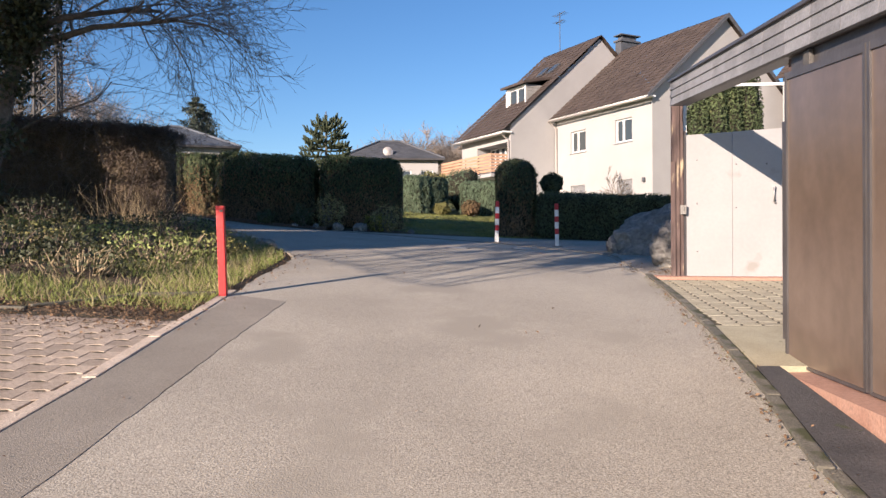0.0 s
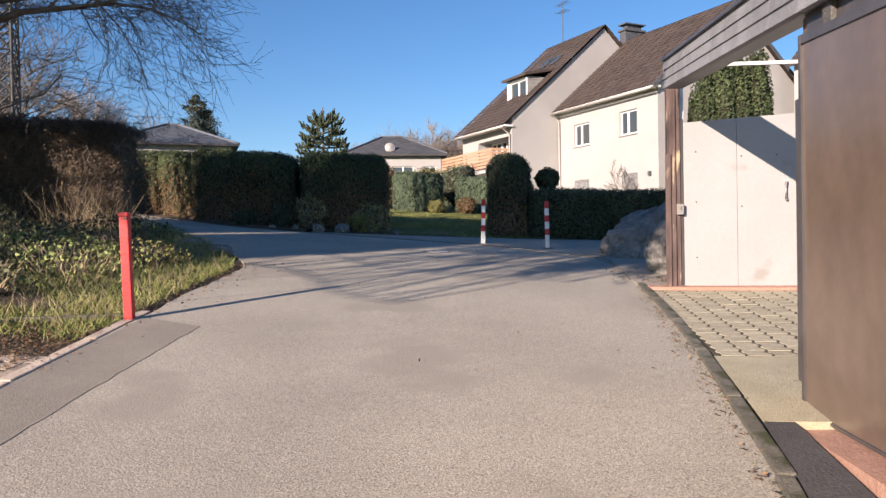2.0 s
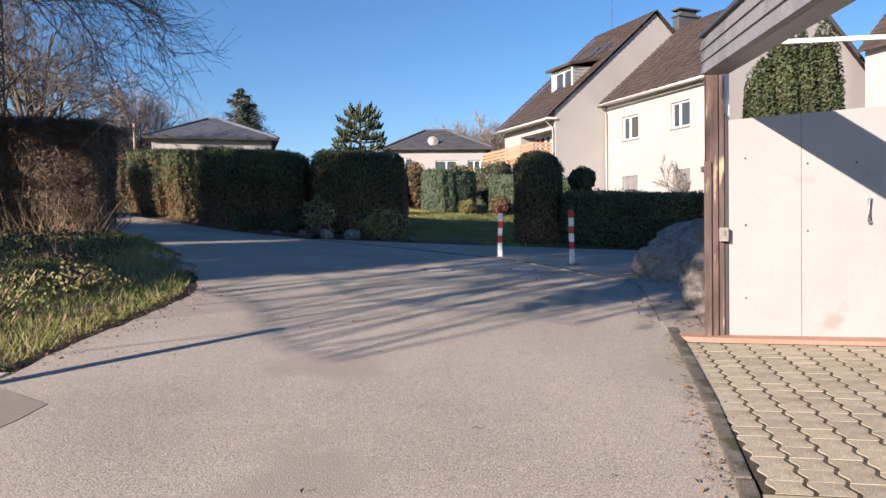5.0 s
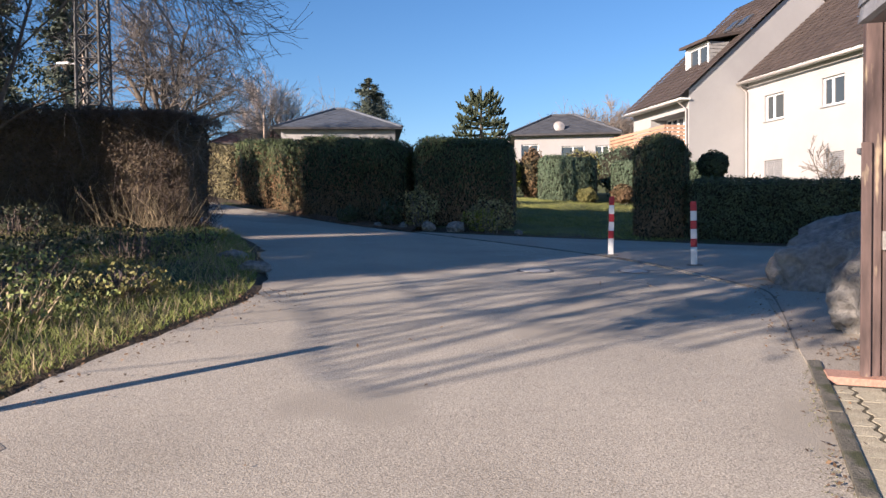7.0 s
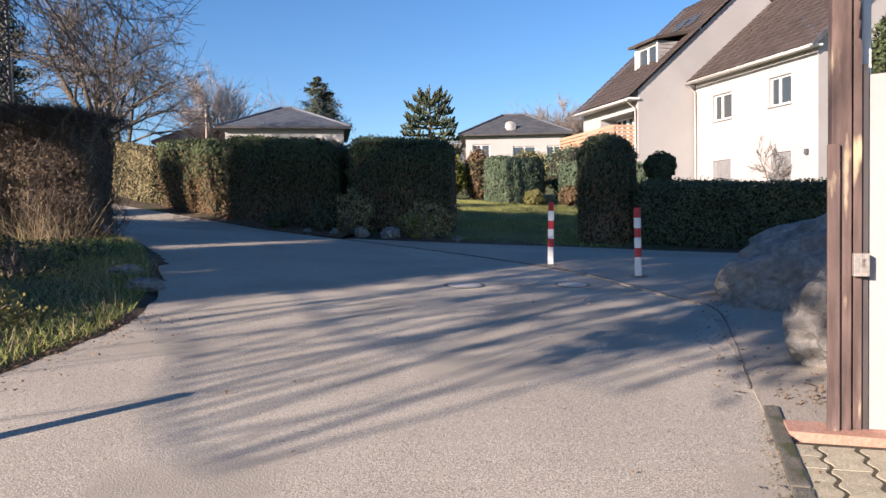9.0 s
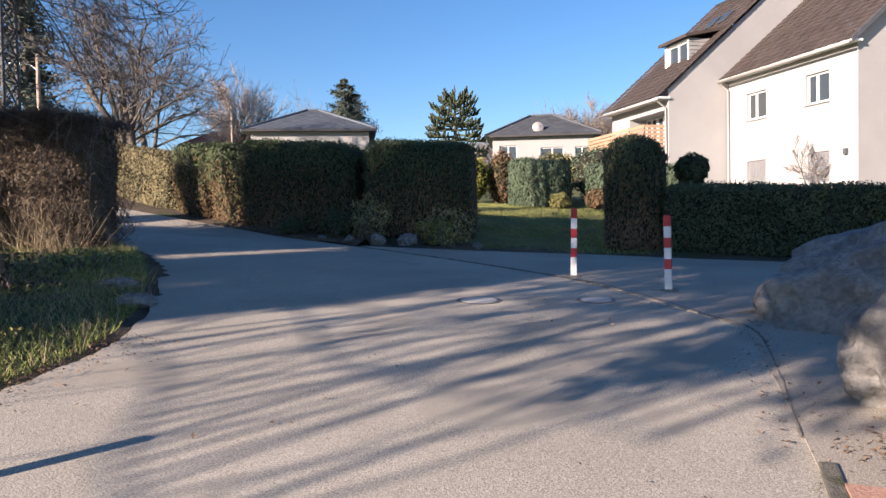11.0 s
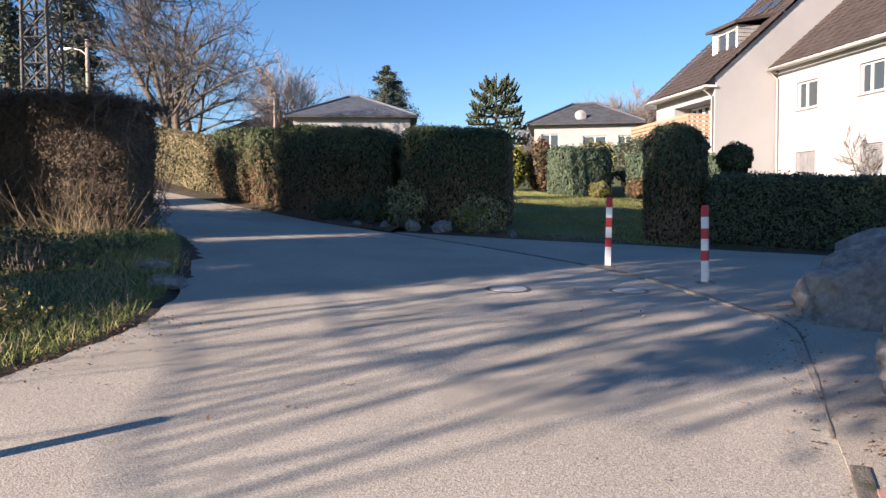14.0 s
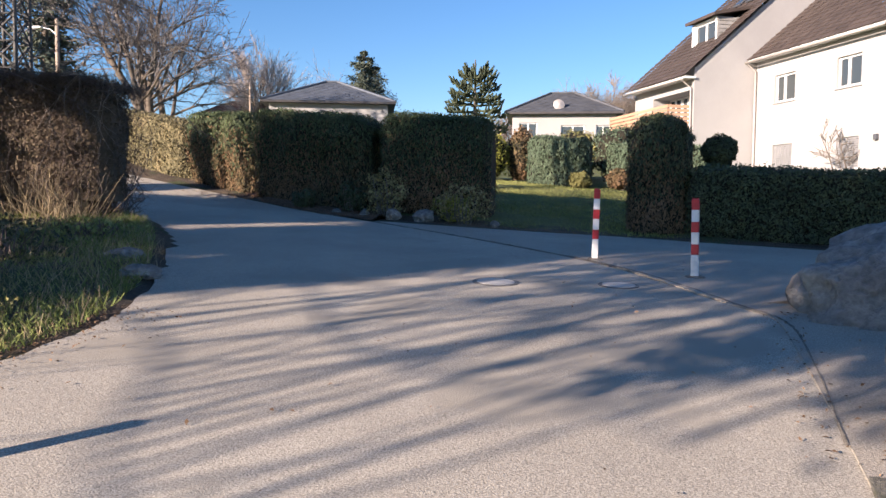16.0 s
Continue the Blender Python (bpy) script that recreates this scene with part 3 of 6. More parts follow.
def loft(name, a, b, off, material, n=90, across=8, edge=0.0, label="", category="", thick=0.06, wobble=0.0):
    """A sheet with thickness, draped on the ground between two edges."""
    pa, pb = resample(a, n), resample(b, n)
    rng = random.Random(5)
    v, f = [], []
    for i in range(n):
        wa, wb = rng.uniform(-wobble, wobble), rng.uniform(-wobble, wobble)
        for j in range(across + 1):
            k = j / across
            k = k + (wa * (1 - k) + wb * k) * (0.5 if j in (0, across) else 0)
            x, y = pa[i] * (1 - k) + pb[i] * k
            v.append((x, y, gz(x, y) + off))
    w = across + 1
    for i in range(n - 1):
        for j in range(across):
            q = i * w + j
            f.append((q, q + 1, q + w + 1, q + w))
    top = len(v)
    rim = [i * w for i in range(n)] + [(n - 1) * w + j for j in range(1, w)] + [i * w + across for i in range(n - 2, -1, -1)] + [j for j in range(across - 1, 0, -1)]
    for r in rim:
        x, y, z = v[r]
        v.append((x, y, z - thick))
    m = len(rim)
    for k in range(m):
        f.append((rim[k], top + k, top + (k + 1) % m, rim[(k + 1) % m]))
    ob = mesh_ob(name, v, f, material, shade=False)
    bmf = bmesh.new()
    bmf.from_mesh(ob.data)
    bmesh.ops.recalc_face_normals(bmf, faces=bmf.faces)
    if sum(q.normal.z for q in bmf.faces) < 0:
        bmesh.ops.reverse_faces(bmf, faces=bmf.faces)
    bmf.to_mesh(ob.data)
    bmf.free()
    return tagged(ob, label, category, kind="structure")


def inside(x, y, poly):
    hit = False
    j = len(poly) - 1
    for i in range(len(poly)):
        (xi, yi), (xj, yj) = poly[i], poly[j]
        if (yi > y) != (yj > y) and x < (xj - xi) * (y - yi) / (yj - yi) + xi:
            hit = not hit
        j = i
    return hit


POLY_ROAD = [tuple(p) for p in resample(ROAD_L, 60)] + [tuple(p) for p in resample(ROAD_R, 60)][::-1]
POLY_DRIVE = [tuple(p) for p in resample(DRIVE_A, 40)] + [tuple(p) for p in resample(DRIVE_B, 40)][::-1]


def paved(x, y):
    return inside(x, y, POLY_ROAD) or inside(x, y, POLY_DRIVE) or (-6.4 < x < -3.1 and -6 < y < 4.55 - 0.12 * (x + 3.2)) or (0.5 < x < 3.3 and -14 < y < 12)


def axis(lo, hi, fine_lo, fine_hi, step, grow_by):
    out = list(np.arange(fine_lo, fine_hi, step))
    s, q = step, fine_hi
    while q < hi:
        out.append(q)
        s *= grow_by
        q += s
    out.append(hi)
    s, q = step * grow_by, fine_lo - step
    while q > lo:
        out.insert(0, q)
        s *= grow_by
        q -= s
    out.insert(0, lo)
    return out


gx, gy = axis(-900, 900, -13, 6, 0.25, 1.22), axis(-400, 1500, -4, 27, 0.25, 1.22)
gv, gf, gm = [], [], []
for y in gy:
    for x in gx:
        near = -25 < x < 12 and -15 < y < 30
        dip = 0.0
        if near and paved(x, y):
            dip = 0.075
        bumpy = 0.05 * noise.noise(Vector((x * 0.7, y * 0.7, 0))) + 0.02 * noise.noise(Vector((x * 2.3, y * 2.3, 3))) if near and not dip else 0
        bank = 0.10 * smooth(0, 2.2, -3.6 - x) * smooth(5.0, 6.5, y) * (1 - smooth(13, 15, y)) if near and not dip else 0
        gv.append((x, y, gz(x, y) - dip + bumpy + bank - 0.01))
W_ = len(gx)
for j in range(len(gy) - 1):
    for i in range(W_ - 1):
        q = j * W_ + i
        gf.append((q, q + 1, q + W_ + 1, q + W_))
        cx, cy = (gx[i] + gx[i + 1]) / 2, (gy[j] + gy[j + 1]) / 2
        gm.append(1 if (cy > 17.2 and cx > -6) or cy > 24 or abs(cx) > 16 or cy < -9 else 0)
ground = mesh_ob("ground", gv, gf, [M_SOIL, M_LAWN], shade=True)
ground.data.polygons.foreach_set("material_index", gm)
tagged(ground, "sloping ground of bare soil and winter lawn", "ground", kind="structure")

road = loft("road", ROAD_L, ROAD_R, 0.0, M_ASPHALT, 120, 14, label="worn light grey asphalt lane curving uphill", category="road", wobble=0.01)
drive = loft("driveway", DRIVE_A, DRIVE_B, 0.012, M_DRIVE, 60, 10, label="grey asphalt side drive in front of hedges", category="road", wobble=0.01)
loft("road_repair_strip", [(-3.27, -14), (-3.19, -4), (-3.07, 2.1), (-3.14, 4.6), (-3.2, 5.75)], [(-2.5, -14), (-2.52, -4), (-2.56, 1.6), (-2.6, 3.6), (-2.64, 5.5)], 0.003, M_PATCH, 60, 3,
     label="darker asphalt repair strip along the kerb", category="road", thick=0.02, wobble=0.03)
loft("driveway_edge", [(1.04, 7.72), (1.03, 8.5), (1.0, 9.7), (0.94, 10.8), (0.62, 11.3)], [(3.6, 7.72), (3.6, 8.5), (3.6, 9.7), (3.6, 10.8), (3.6, 12.28)], 0.010, M_DRIVE, 40, 8,
     label="grey asphalt margin round the boulders", category="pavement")
# broken dark seam where the side drive meets the lane
seam = resample([(1.02, 8.3), (1.05, 9.7), (1.0, 10.7), (0.66, 11.3), (0.03, 12.35), (-0.68, 13.2), (-1.9, 14.2), (-3.0, 14.95), (-4.5, 15.82)], 110)
rs = random.Random(11)
sv, sf = [], []
for i, (x, y) in enumerate(seam):
    d = seam[min(i + 1, 109)] - seam[max(i - 1, 0)]
    d = d / np.linalg.norm(d)
    w = rs.uniform(0.008, 0.021) * (0.35 + 0.65 * smooth(8, 34, i))
    for s, h in ((-w, 0.002), (-w * 0.4, 0.007), (w * 0.5, 0.013), (w * 1.6, 0.014)):
        px, py = x + d[1] * s, y - d[0] * s
        sv.append((px, py, gz(px, py) + h + rs.uniform(-0.0015, 0.003)))
    if i:
        for k in range(3):
            q = (i - 1) * 4 + k
            sf.append((q, q + 1, q + 5, q + 4))
tagged(mesh_ob("road_seam", sv, sf, M_TAR), "dark crumbling asphalt seam across the drive", "road edge", kind="structure")


def kerb(name, pts, width, height, step, material, label):
    root = thing(name, Matrix.Identity(4), label, "kerb", kind="structure")
    p = resample(pts, 400)
    dist = np.r_[0, np.cumsum(np.linalg.norm(np.diff(p, axis=0), axis=1))]
    rk = random.Random(3)
    n = int(dist[-1] / step)
    bm = box(bmesh.new(), -width / 2, width / 2, -step / 2 + 0.006, step / 2 - 0.006, -0.12, height, bevel=0.012)
    me = bpy.data.meshes.new("kerb_stone")
    bm.to_mesh(me)
    bm.free()
    me.materials.append(material)
    for i in range(n):
        s = (i + 0.5) * step
        x, y = np.interp(s, dist, p[:, 0]), np.interp(s, dist, p[:, 1])
        x2, y2 = np.interp(s + 0.1, dist, p[:, 0]), np.interp(s + 0.1, dist, p[:, 1])
        slope = (gz(x2, y2) - gz(x, y)) / 0.1
        ob = new("kerb_stone", me)
        ob.parent = root
        ob.matrix_basis = pose(x, y, gz(x, y) + rk.uniform(-0.001, 0.001), math.degrees(math.atan(slope)), rk.uniform(-0.4, 0.4), math.degrees(math.atan2(-(x2 - x), y2 - y)) + rk.uniform(-0.6, 0.6))
    return root


kerb("kerb_left", [(-3.27, -8), (-3.22, -4), (-3.12, 2.1), (-3.2, 4.4), (-3.29, 5.75), (-3.33, 6.3)], 0.09, 0.009, 1.0, M_KERB, "pale flush concrete edging beside the lane")
kerb("kerb_back", [(-3.36, 5.7), (-3.9, 5.55), (-4.3, 5.15), (-4.7, 4.75), (-5.4, 4.6)], 0.07, 0.03, 0.8, M_KERB_R, "low weathered edging stones between grass and paving")
kerb("kerb_right", [(0.50, -8), (0.56, -2), (0.66, 1.8), (0.80, 3.2), (0.92, 4.6), (1.02, 6.2), (1.08, 8.0)], 0.075, 0.022, 1.0, M_KERB_R, "weathered grey kerb stones edging the lane")
loft("forecourt_strip", [(0.55, -9), (0.61, -2), (0.71, 1.8), (0.85, 3.2), (0.90, 3.62)], [(1.04, -9), (1.04, -2), (1.04, 1.8), (1.04, 3.2), (1.04, 3.62)], 0.012, M_BITUMEN, 40, 3,
     label="dark bitumen strip between kerb and plinth", category="pavement")
loft("forecourt_slab", [(0.91, 3.63), (0.97, 4.6), (0.99, 4.85)], [(2.9, 3.63), (2.9, 4.6), (2.9, 4.85)], 0.010, M_SLAB_Y, 14, 8, label="yellowish worn concrete slab before the gate", category="pavement")


# ---- houses ----
def wall_sheet(bm, x0, x1, z0, z1, holes, depth=0.22, top=None):
    """A wall face in the plane y = 0 with openings and their reveals; top(x) gives a sloping top."""
    xs = sorted({x0, x1, *(h[0] for h in holes), *(h[1] for h in holes)})
    zs = sorted({z0, z1, *(h[2] for h in holes), *(h[3] for h in holes)})
    for a, b in zip(xs, xs[1:]):
        for c, d in zip(zs, zs[1:]):
            if any(a >= h[0] - 1e-6 and b <= h[1] + 1e-6 and c >= h[2] - 1e-6 and d <= h[3] + 1e-6 for h in holes):
                continue
            bm.faces.new([bm.verts.new((x, 0, z)) for x, z in ((a, c), (b, c), (b, d), (a, d))])
    for a, b, c, d in holes:
        ring = [(a, c), (b, c), (b, d), (a, d)]
        for (p, q), (r, s) in zip(ring, ring[1:] + ring[:1]):
            bm.faces.new([bm.verts.new(k) for k in ((p, 0, q), (p, depth, q), (r, depth, s), (r, 0, s))])


def window(house, x0, x1, z0, z1, y=0.0, blind=0.0, split=0.5, sill=True, m=None, name="window"):
    """A white casement in its opening: frame, mullion, two panes, sill and perhaps a lowered blind."""
    root = new(name)
    root.parent = house
    root.empty_display_size = 0.1
    root.matrix_basis = m or Matrix.Translation((x0, y, z0))
    w, h = x1 - x0, z1 - z0
    t = 0.075
    xm = w * split
    part("window_frame", boxes((0, w, 0.10, 0.17, 0, t), (0, w, 0.10, 0.17, h - t, h), (0, t, 0.10, 0.17, t, h - t), (w - t, w, 0.10, 0.17, t, h - t), (xm - 0.05, xm + 0.05, 0.09, 0.17, t, h - t)), M_WHITE, root)
    for a, b in ((t, xm - 0.05), (xm + 0.05, w - t)):
        part("pane", boxes((a, b, 0.135, 0.15, t, h - t)), M_GLASS, root)
    if sill:
        part("sill", boxes((-0.06, w + 0.06, -0.06, 0.10, -0.05, -0.004), bevel=0.008), M_STEEL, root)
    if blind:
        bm = bmesh.new()
        n = max(3, int(h * blind / 0.075))
        for i in range(n):
            zt = h - 0.02 - i * (h * blind / n)
            box(bm, 0.04, w - 0.04, 0.06, 0.085, zt - h * blind / n + 0.012, zt)
        tagged(part("blind", bm, M_BLIND, root, "lowered pale grey slatted blind"), kind="stuff")
    return root


def tiled_slope(house, name, x0, x1, eave, ridge, material, row=0.34, col=0.30, thick=0.03, label="", hip=None):
    """A roof slope of overlapping tile courses between eave (y, z) and ridge (y, z); hip gives inset per metre of rise at both ends."""
    bm = bmesh.new()
    (y0, z0), (y1, z1) = eave, ridge
    ln = math.hypot(y1 - y0, z1 - z0)
    uy, uz = (y1 - y0) / ln, (z1 - z0) / ln
    ny, nz = -uz, uy
    if nz < 0:
        ny, nz = -ny, -nz
    n = max(3, int(ln / row))
    for i in range(n):
        s0, s1 = ln * i / n, ln * (i + 1) / n + 0.05
        ia = hip * s0 if hip else 0
        ib = hip * min(s1, ln) if hip else 0
        xa0, xa1, xb0, xb1 = x0 + ia, x1 - ia, x0 + ib, x1 - ib
        cols = max(1, int((xa1 - xa0) / col))
        for k in range(cols):
            a, b = k / cols, (k + 1) / cols
            off = 0.012 * (k % 2)
            q = []
            for (fx0, fx1, s, lift) in ((xa0, xa1, s0, thick * 1.6), (xb0, xb1, s1, thick * 0.5)):
                for r in (a, b):
                    q.append((fx0 + (fx1 - fx0) * r, y0 + uy * s + ny * (lift + off), z0 + uz * s + nz * (lift + off)))
            base = [(q[j][0], q[j][1] - ny * thick, q[j][2] - nz * thick) for j in (0, 1)]
            vv = [bm.verts.new(p) for p in (q[0], q[1], q[3], q[2], base[0], base[1])]
            bm.faces.new((vv[0], vv[1], vv[2], vv[3]))
            bm.faces.new((vv[4], vv[5], vv[1], vv[0]))
    return part(name, bm, material, house, label)


def gutter(house, x0, x1, y, z, pipe_x=None, foot=0.0, pipe_y=None):
    tb = Tubes()
    tb.add([Vector((x0, y, z)), Vector((x1, y, z))], [0.055, 0.055], 8, cap=True)
    tb.ob("gutter", M_GUTTER, house)
    if pipe_x is not None:
        tb = Tubes()
        py = y + 0.12 if pipe_y is None else pipe_y
        tb.add([Vector((pipe_x, y, z - 0.04)), Vector((pipe_x, py, z - 0.35)), Vector((pipe_x, py, foot))], [0.045] * 3, 8)
        tb.ob("downpipe", M_GUTTER, house)


HOUSE = Matrix(((0.515, 0.857, 0, 3.113), (-0.857, 0.515, 0, 38.724), (0, 0, 1, 0), (0, 0, 0, 1)))


def gable(bm, x, y0, y1, ym, z0, ze, zr):
    bm.faces.new([bm.verts.new(p) for p in ((x, y0, z0), (x, y1, z0), (x, y1, ze), (x, ym, zr), (x, y0, ze))])


def house_b():
    """The nearer white house of the row, seen on its eaves side."""
    h = thing("row_house", HOUSE, "white rendered row house with brown tiled roof", "house", "row of white houses")
    x0, x1, ze, zr, ym, yb, z0 = -1.22, 6.1, 6.92, 10.76, 4.54, 9.08, 0.6
    wins = [(0.02, 1.28, 4.76, 5.86), (3.55, 4.75, 4.85, 5.95), (0.02, 1.22, 1.95, 3.06), (3.64, 4.75, 1.92, 3.07)]
    bm = bmesh.new()
    wall_sheet(bm, x0, x1, z0, ze + 0.05, wins)
    bm.faces.new([bm.verts.new(p) for p in ((x0, yb, z0), (x1, yb, z0), (x1, yb, ze), (x0, yb, ze))])
    gable(bm, x1, 0, yb, ym, z0, ze, zr)
    gable(bm, x0, 0, yb, ym, z0, ze, zr)
    part("wall", bm, M_RENDER, h)
    for i, w in enumerate(wins):
        window(h, *w, blind=0.95 if i == 3 else (0.9 if i == 2 else 0), split=0.42)
    sl = (zr - ze) / ym
    tiled_slope(h, "roof", x0, x1 + 0.22, (-0.45, ze - 0.45 * sl + 0.12), (ym, zr + 0.12), M_ROOF, label="dark brown tiles in even courses")
    tiled_slope(h, "roof", x0, x1 + 0.22, (yb + 0.45, ze - 0.45 * sl + 0.12), (ym, zr + 0.12), M_ROOF, col=1.2)
    bm = bmesh.new()
    for s in (1, -1):
        a = (-0.45 if s == 1 else yb + 0.45)
        vs = [bm.verts.new(p) for p in ((x1 + 0.2, a, ze - 0.45 * sl - 0.02), (x1 + 0.26, a, ze - 0.45 * sl - 0.02), (x1 + 0.26, a, ze - 0.45 * sl + 0.18), (x1 + 0.2, a, ze - 0.45 * sl + 0.18),
                                        (x1 + 0.2, ym, zr - 0.02), (x1 + 0.26, ym, zr - 0.02), (x1 + 0.26, ym, zr + 0.2), (x1 + 0.2, ym, zr + 0.2))]
        for q in ((0, 1, 2, 3), (7, 6, 5, 4), (0, 4, 5, 1), (1, 5, 6, 2), (2, 6, 7, 3), (3, 7, 4, 0)):
            bm.faces.new([vs[k] for k in q])
    part("verge_board", bm, M_CHIM, h, "dark verge boards along the gable")
    part("soffit", boxes((x0, x1 + 0.2, -0.42, 0.02, ze - 0.32, ze - 0.24)), M_WHITE, h)
    gutter(h, x0, x1 + 0.2, -0.52, ze - 0.36, x0 + 0.08, 0.7, -0.08)
    part("wall_lamp", boxes((5.52, 5.66, -0.12, 0.0, 2.86, 3.06), bevel=0.02), M_CHIM, h, "small dark outdoor wall lamp")


def house_a():
    """The taller house behind, standing forward of its neighbour, with dormer and balcony."""
    h = thing("row_house", HOUSE, "tall white row house with dormer and timber balcony", "house", "row of white houses")
    x0, x1, ze, zr, y0, ym, yb, z0 = -6.55, -1.26, 6.25, 11.39, -2.86, 2.97, 8.8, 0.8
    bm = bmesh.new()
    holes = [(-4.75, -1.45, 3.55, 5.4)]
    wall_sheet(bm, x0, x1, z0, ze + 0.05, holes, 0.9)
    bmesh.ops.translate(bm, vec=(0, y0, 0), verts=bm.verts)
    gable(bm, x1, y0, yb, ym, z0, ze, zr)
    gable(bm, x0, y0, yb, ym, z0, ze, zr)
    bm.faces.new([bm.verts.new(p) for p in ((x0, yb, z0), (x1, yb, z0), (x1, yb, ze), (x0, yb, ze))])
    part("wall", bm, M_RENDER, h)
    for a in (-4.7, -3.62, -2.54):
        window(h, a, a + 1.04, 3.56, 5.38, y0 + 0.72, sill=False, name="window")
    sl = (zr - ze) / (ym - y0)
    tiled_slope(h, "roof", x0 - 0.15, x1 + 0.16, (y0 - 0.5, ze - 0.5 * sl + 0.12), (ym, zr + 0.12), M_ROOF, label="dark brown tiles in even courses")
    tiled_slope(h, "roof", x0 - 0.15, x1 + 0.16, (yb + 0.5, ze - 0.5 * sl + 0.12), (ym, zr + 0.12), M_ROOF, col=1.2)
    part("soffit", boxes((x0, x1 + 0.1, y0 - 0.48, y0 + 0.02, ze - 0.42, ze - 0.34)), M_WHITE, h)
    gutter(h, x0 - 0.1, x1 + 0.1, y0 - 0.56, ze - 0.44, x1 - 0.1, 3.0, y0 - 0.08)
    # dormer
    d = new("dormer")
    d.parent = h
    dx0, dx1, dy, dz0, dz1 = -4.05, -2.05, -1.4, 7.3, 8.66
    bm = bmesh.new()
    back = ym - (zr - dz1) / sl
    wall_sheet(bm, dx0, dx1, dz0 - 0.1, dz1, [(dx0 + 0.18, dx1 - 0.12, dz0 + 0.12, dz1 - 0.08)], 0.2)
    bmesh.ops.translate(bm, vec=(0, dy, 0), verts=bm.verts)
    part("front", bm, M_WHITE, d)
    n = 8
    for xx in (dx0 + 0.01, dx1 - 0.01):
        bm = bmesh.new()
        for i in range(n):
            za, zb = dz0 + (dz1 - dz0) * i / n, dz0 + (dz1 - dz0) * (i + 1) / n
            ya, yb_ = ym - (zr - za) / sl, ym - (zr - zb) / sl
            s = 0.03 if xx > -3 else -0.03
            bm.faces.new([bm.verts.new(p) for p in ((xx + s, dy, za), (xx + s, ya, za), (xx, yb_, zb), (xx, dy, zb))])
        part("cheek", bm, M_GREYCLAD, d, "grey slate-clad side of the dormer")
    bm = bmesh.new()
    vs = [bm.verts.new(p) for p in ((dx0 - 0.2, dy - 0.25, dz1), (dx1 + 0.2, dy - 0.25, dz1), (dx1 + 0.2, back + 0.6, dz1 + 0.42), (dx0 - 0.2, back + 0.6, dz1 + 0.42))]
    top = [bm.verts.new(v.co + Vector((0, 0, 0.13))) for v in vs]
    bm.faces.new(vs[::-1])
    bm.faces.new(top)
    for i in range(4):
        j = (i + 1) % 4
        bm.faces.new((vs[i], vs[j], top[j], top[i]))
    part("roof", bm, M_ROOF, d)
    window(d, dx0 + 0.18, dx1 - 0.12, dz0 + 0.12, dz1 - 0.08, dy, sill=False)
    # balcony with timber boards
    b = new("balcony")
    b.parent = h
    part("slab", boxes((x0 - 0.5, x1 - 0.15, y0 - 1.1, y0 - 0.003, 3.55, 3.72)), M_RENDER, b)
    for i in range(6):
        z = 3.80 + i * 0.165
        part("board", boxes((x0 - 0.5, x1 - 0.15, y0 - 1.1, y0 - 1.07, z, z + 0.125), (x1 - 0.18, x1 - 0.15, y0 - 1.07, y0 - 0.01, z, z + 0.125), (x0 - 0.5, x0 - 0.47, y0 - 1.07, y0 - 0.01, z, z + 0.125)), M_BALC, b)
    for i in range(5):
        xx = x0 - 0.46 + i * (x1 - x0 + 0.25) / 4
        part("baluster", boxes((xx, xx + 0.05, y0 - 1.066, y0 - 1.02, 3.72, 4.78)), M_FRAME, b)
    # roof lights
    for xx in (-3.9, -2.9):
        yy = 1.0
        m = Matrix.Translation((xx, yy, zr - (ym - yy) * sl + 0.22)) @ Matrix.Rotation(math.atan(sl), 4, "X")
        rl = new("roof_window")
        rl.parent = h
        rl.matrix_basis = m
        part("frame", boxes((-0.28, 0.28, -0.4, 0.4, 0, 0.06)), M_CHIM, rl)
        part("pane", boxes((-0.22, 0.22, -0.33, 0.33, 0.06, 0.07)), M_GLASS, rl)
    # chimney at the party wall
    c = new("chimney")
    c.parent = h
    part("shaft", boxes((-1.75, -1.28, 4.45, 5.75, 8.6, 11.45), bevel=0.01), M_CHIM, c)
    part("cap", boxes((-1.83, -1.2, 4.37, 5.83, 11.45, 11.55), (-1.7, -1.33, 4.6, 5.6, 11.55, 11.8), (-1.85, -1.18, 4.4, 5.8, 11.8, 11.86)), M_CHIM, c)
    # television aerial
    an = new("aerial")
    an.parent = h
    tb = Tubes()
    tb.add([Vector((-5.0, 2.97, 11.3)), Vector((-5.0, 2.97, 13.9))], [0.025, 0.02], 6)
    tb.ob("mast", M_CHIM, an)
    tb = Tubes()
    for z, l in ((13.75, 0.5), (13.3, 0.4)):
        tb.add([Vector((-5.0 - l, 2.97, z)), Vector((-5.0 + l, 2.97, z + 0.05))], [0.019, 0.019], 5)
        for k in range(6):
            xx = -5.0 - l + k * 2 * l / 5
            tb.add([Vector((xx, 2.7, z)), Vector((xx, 3.25, z))], [0.008, 0.008], 4)
    tb.ob("elements", M_CHIM, an)


house_b()
house_a()


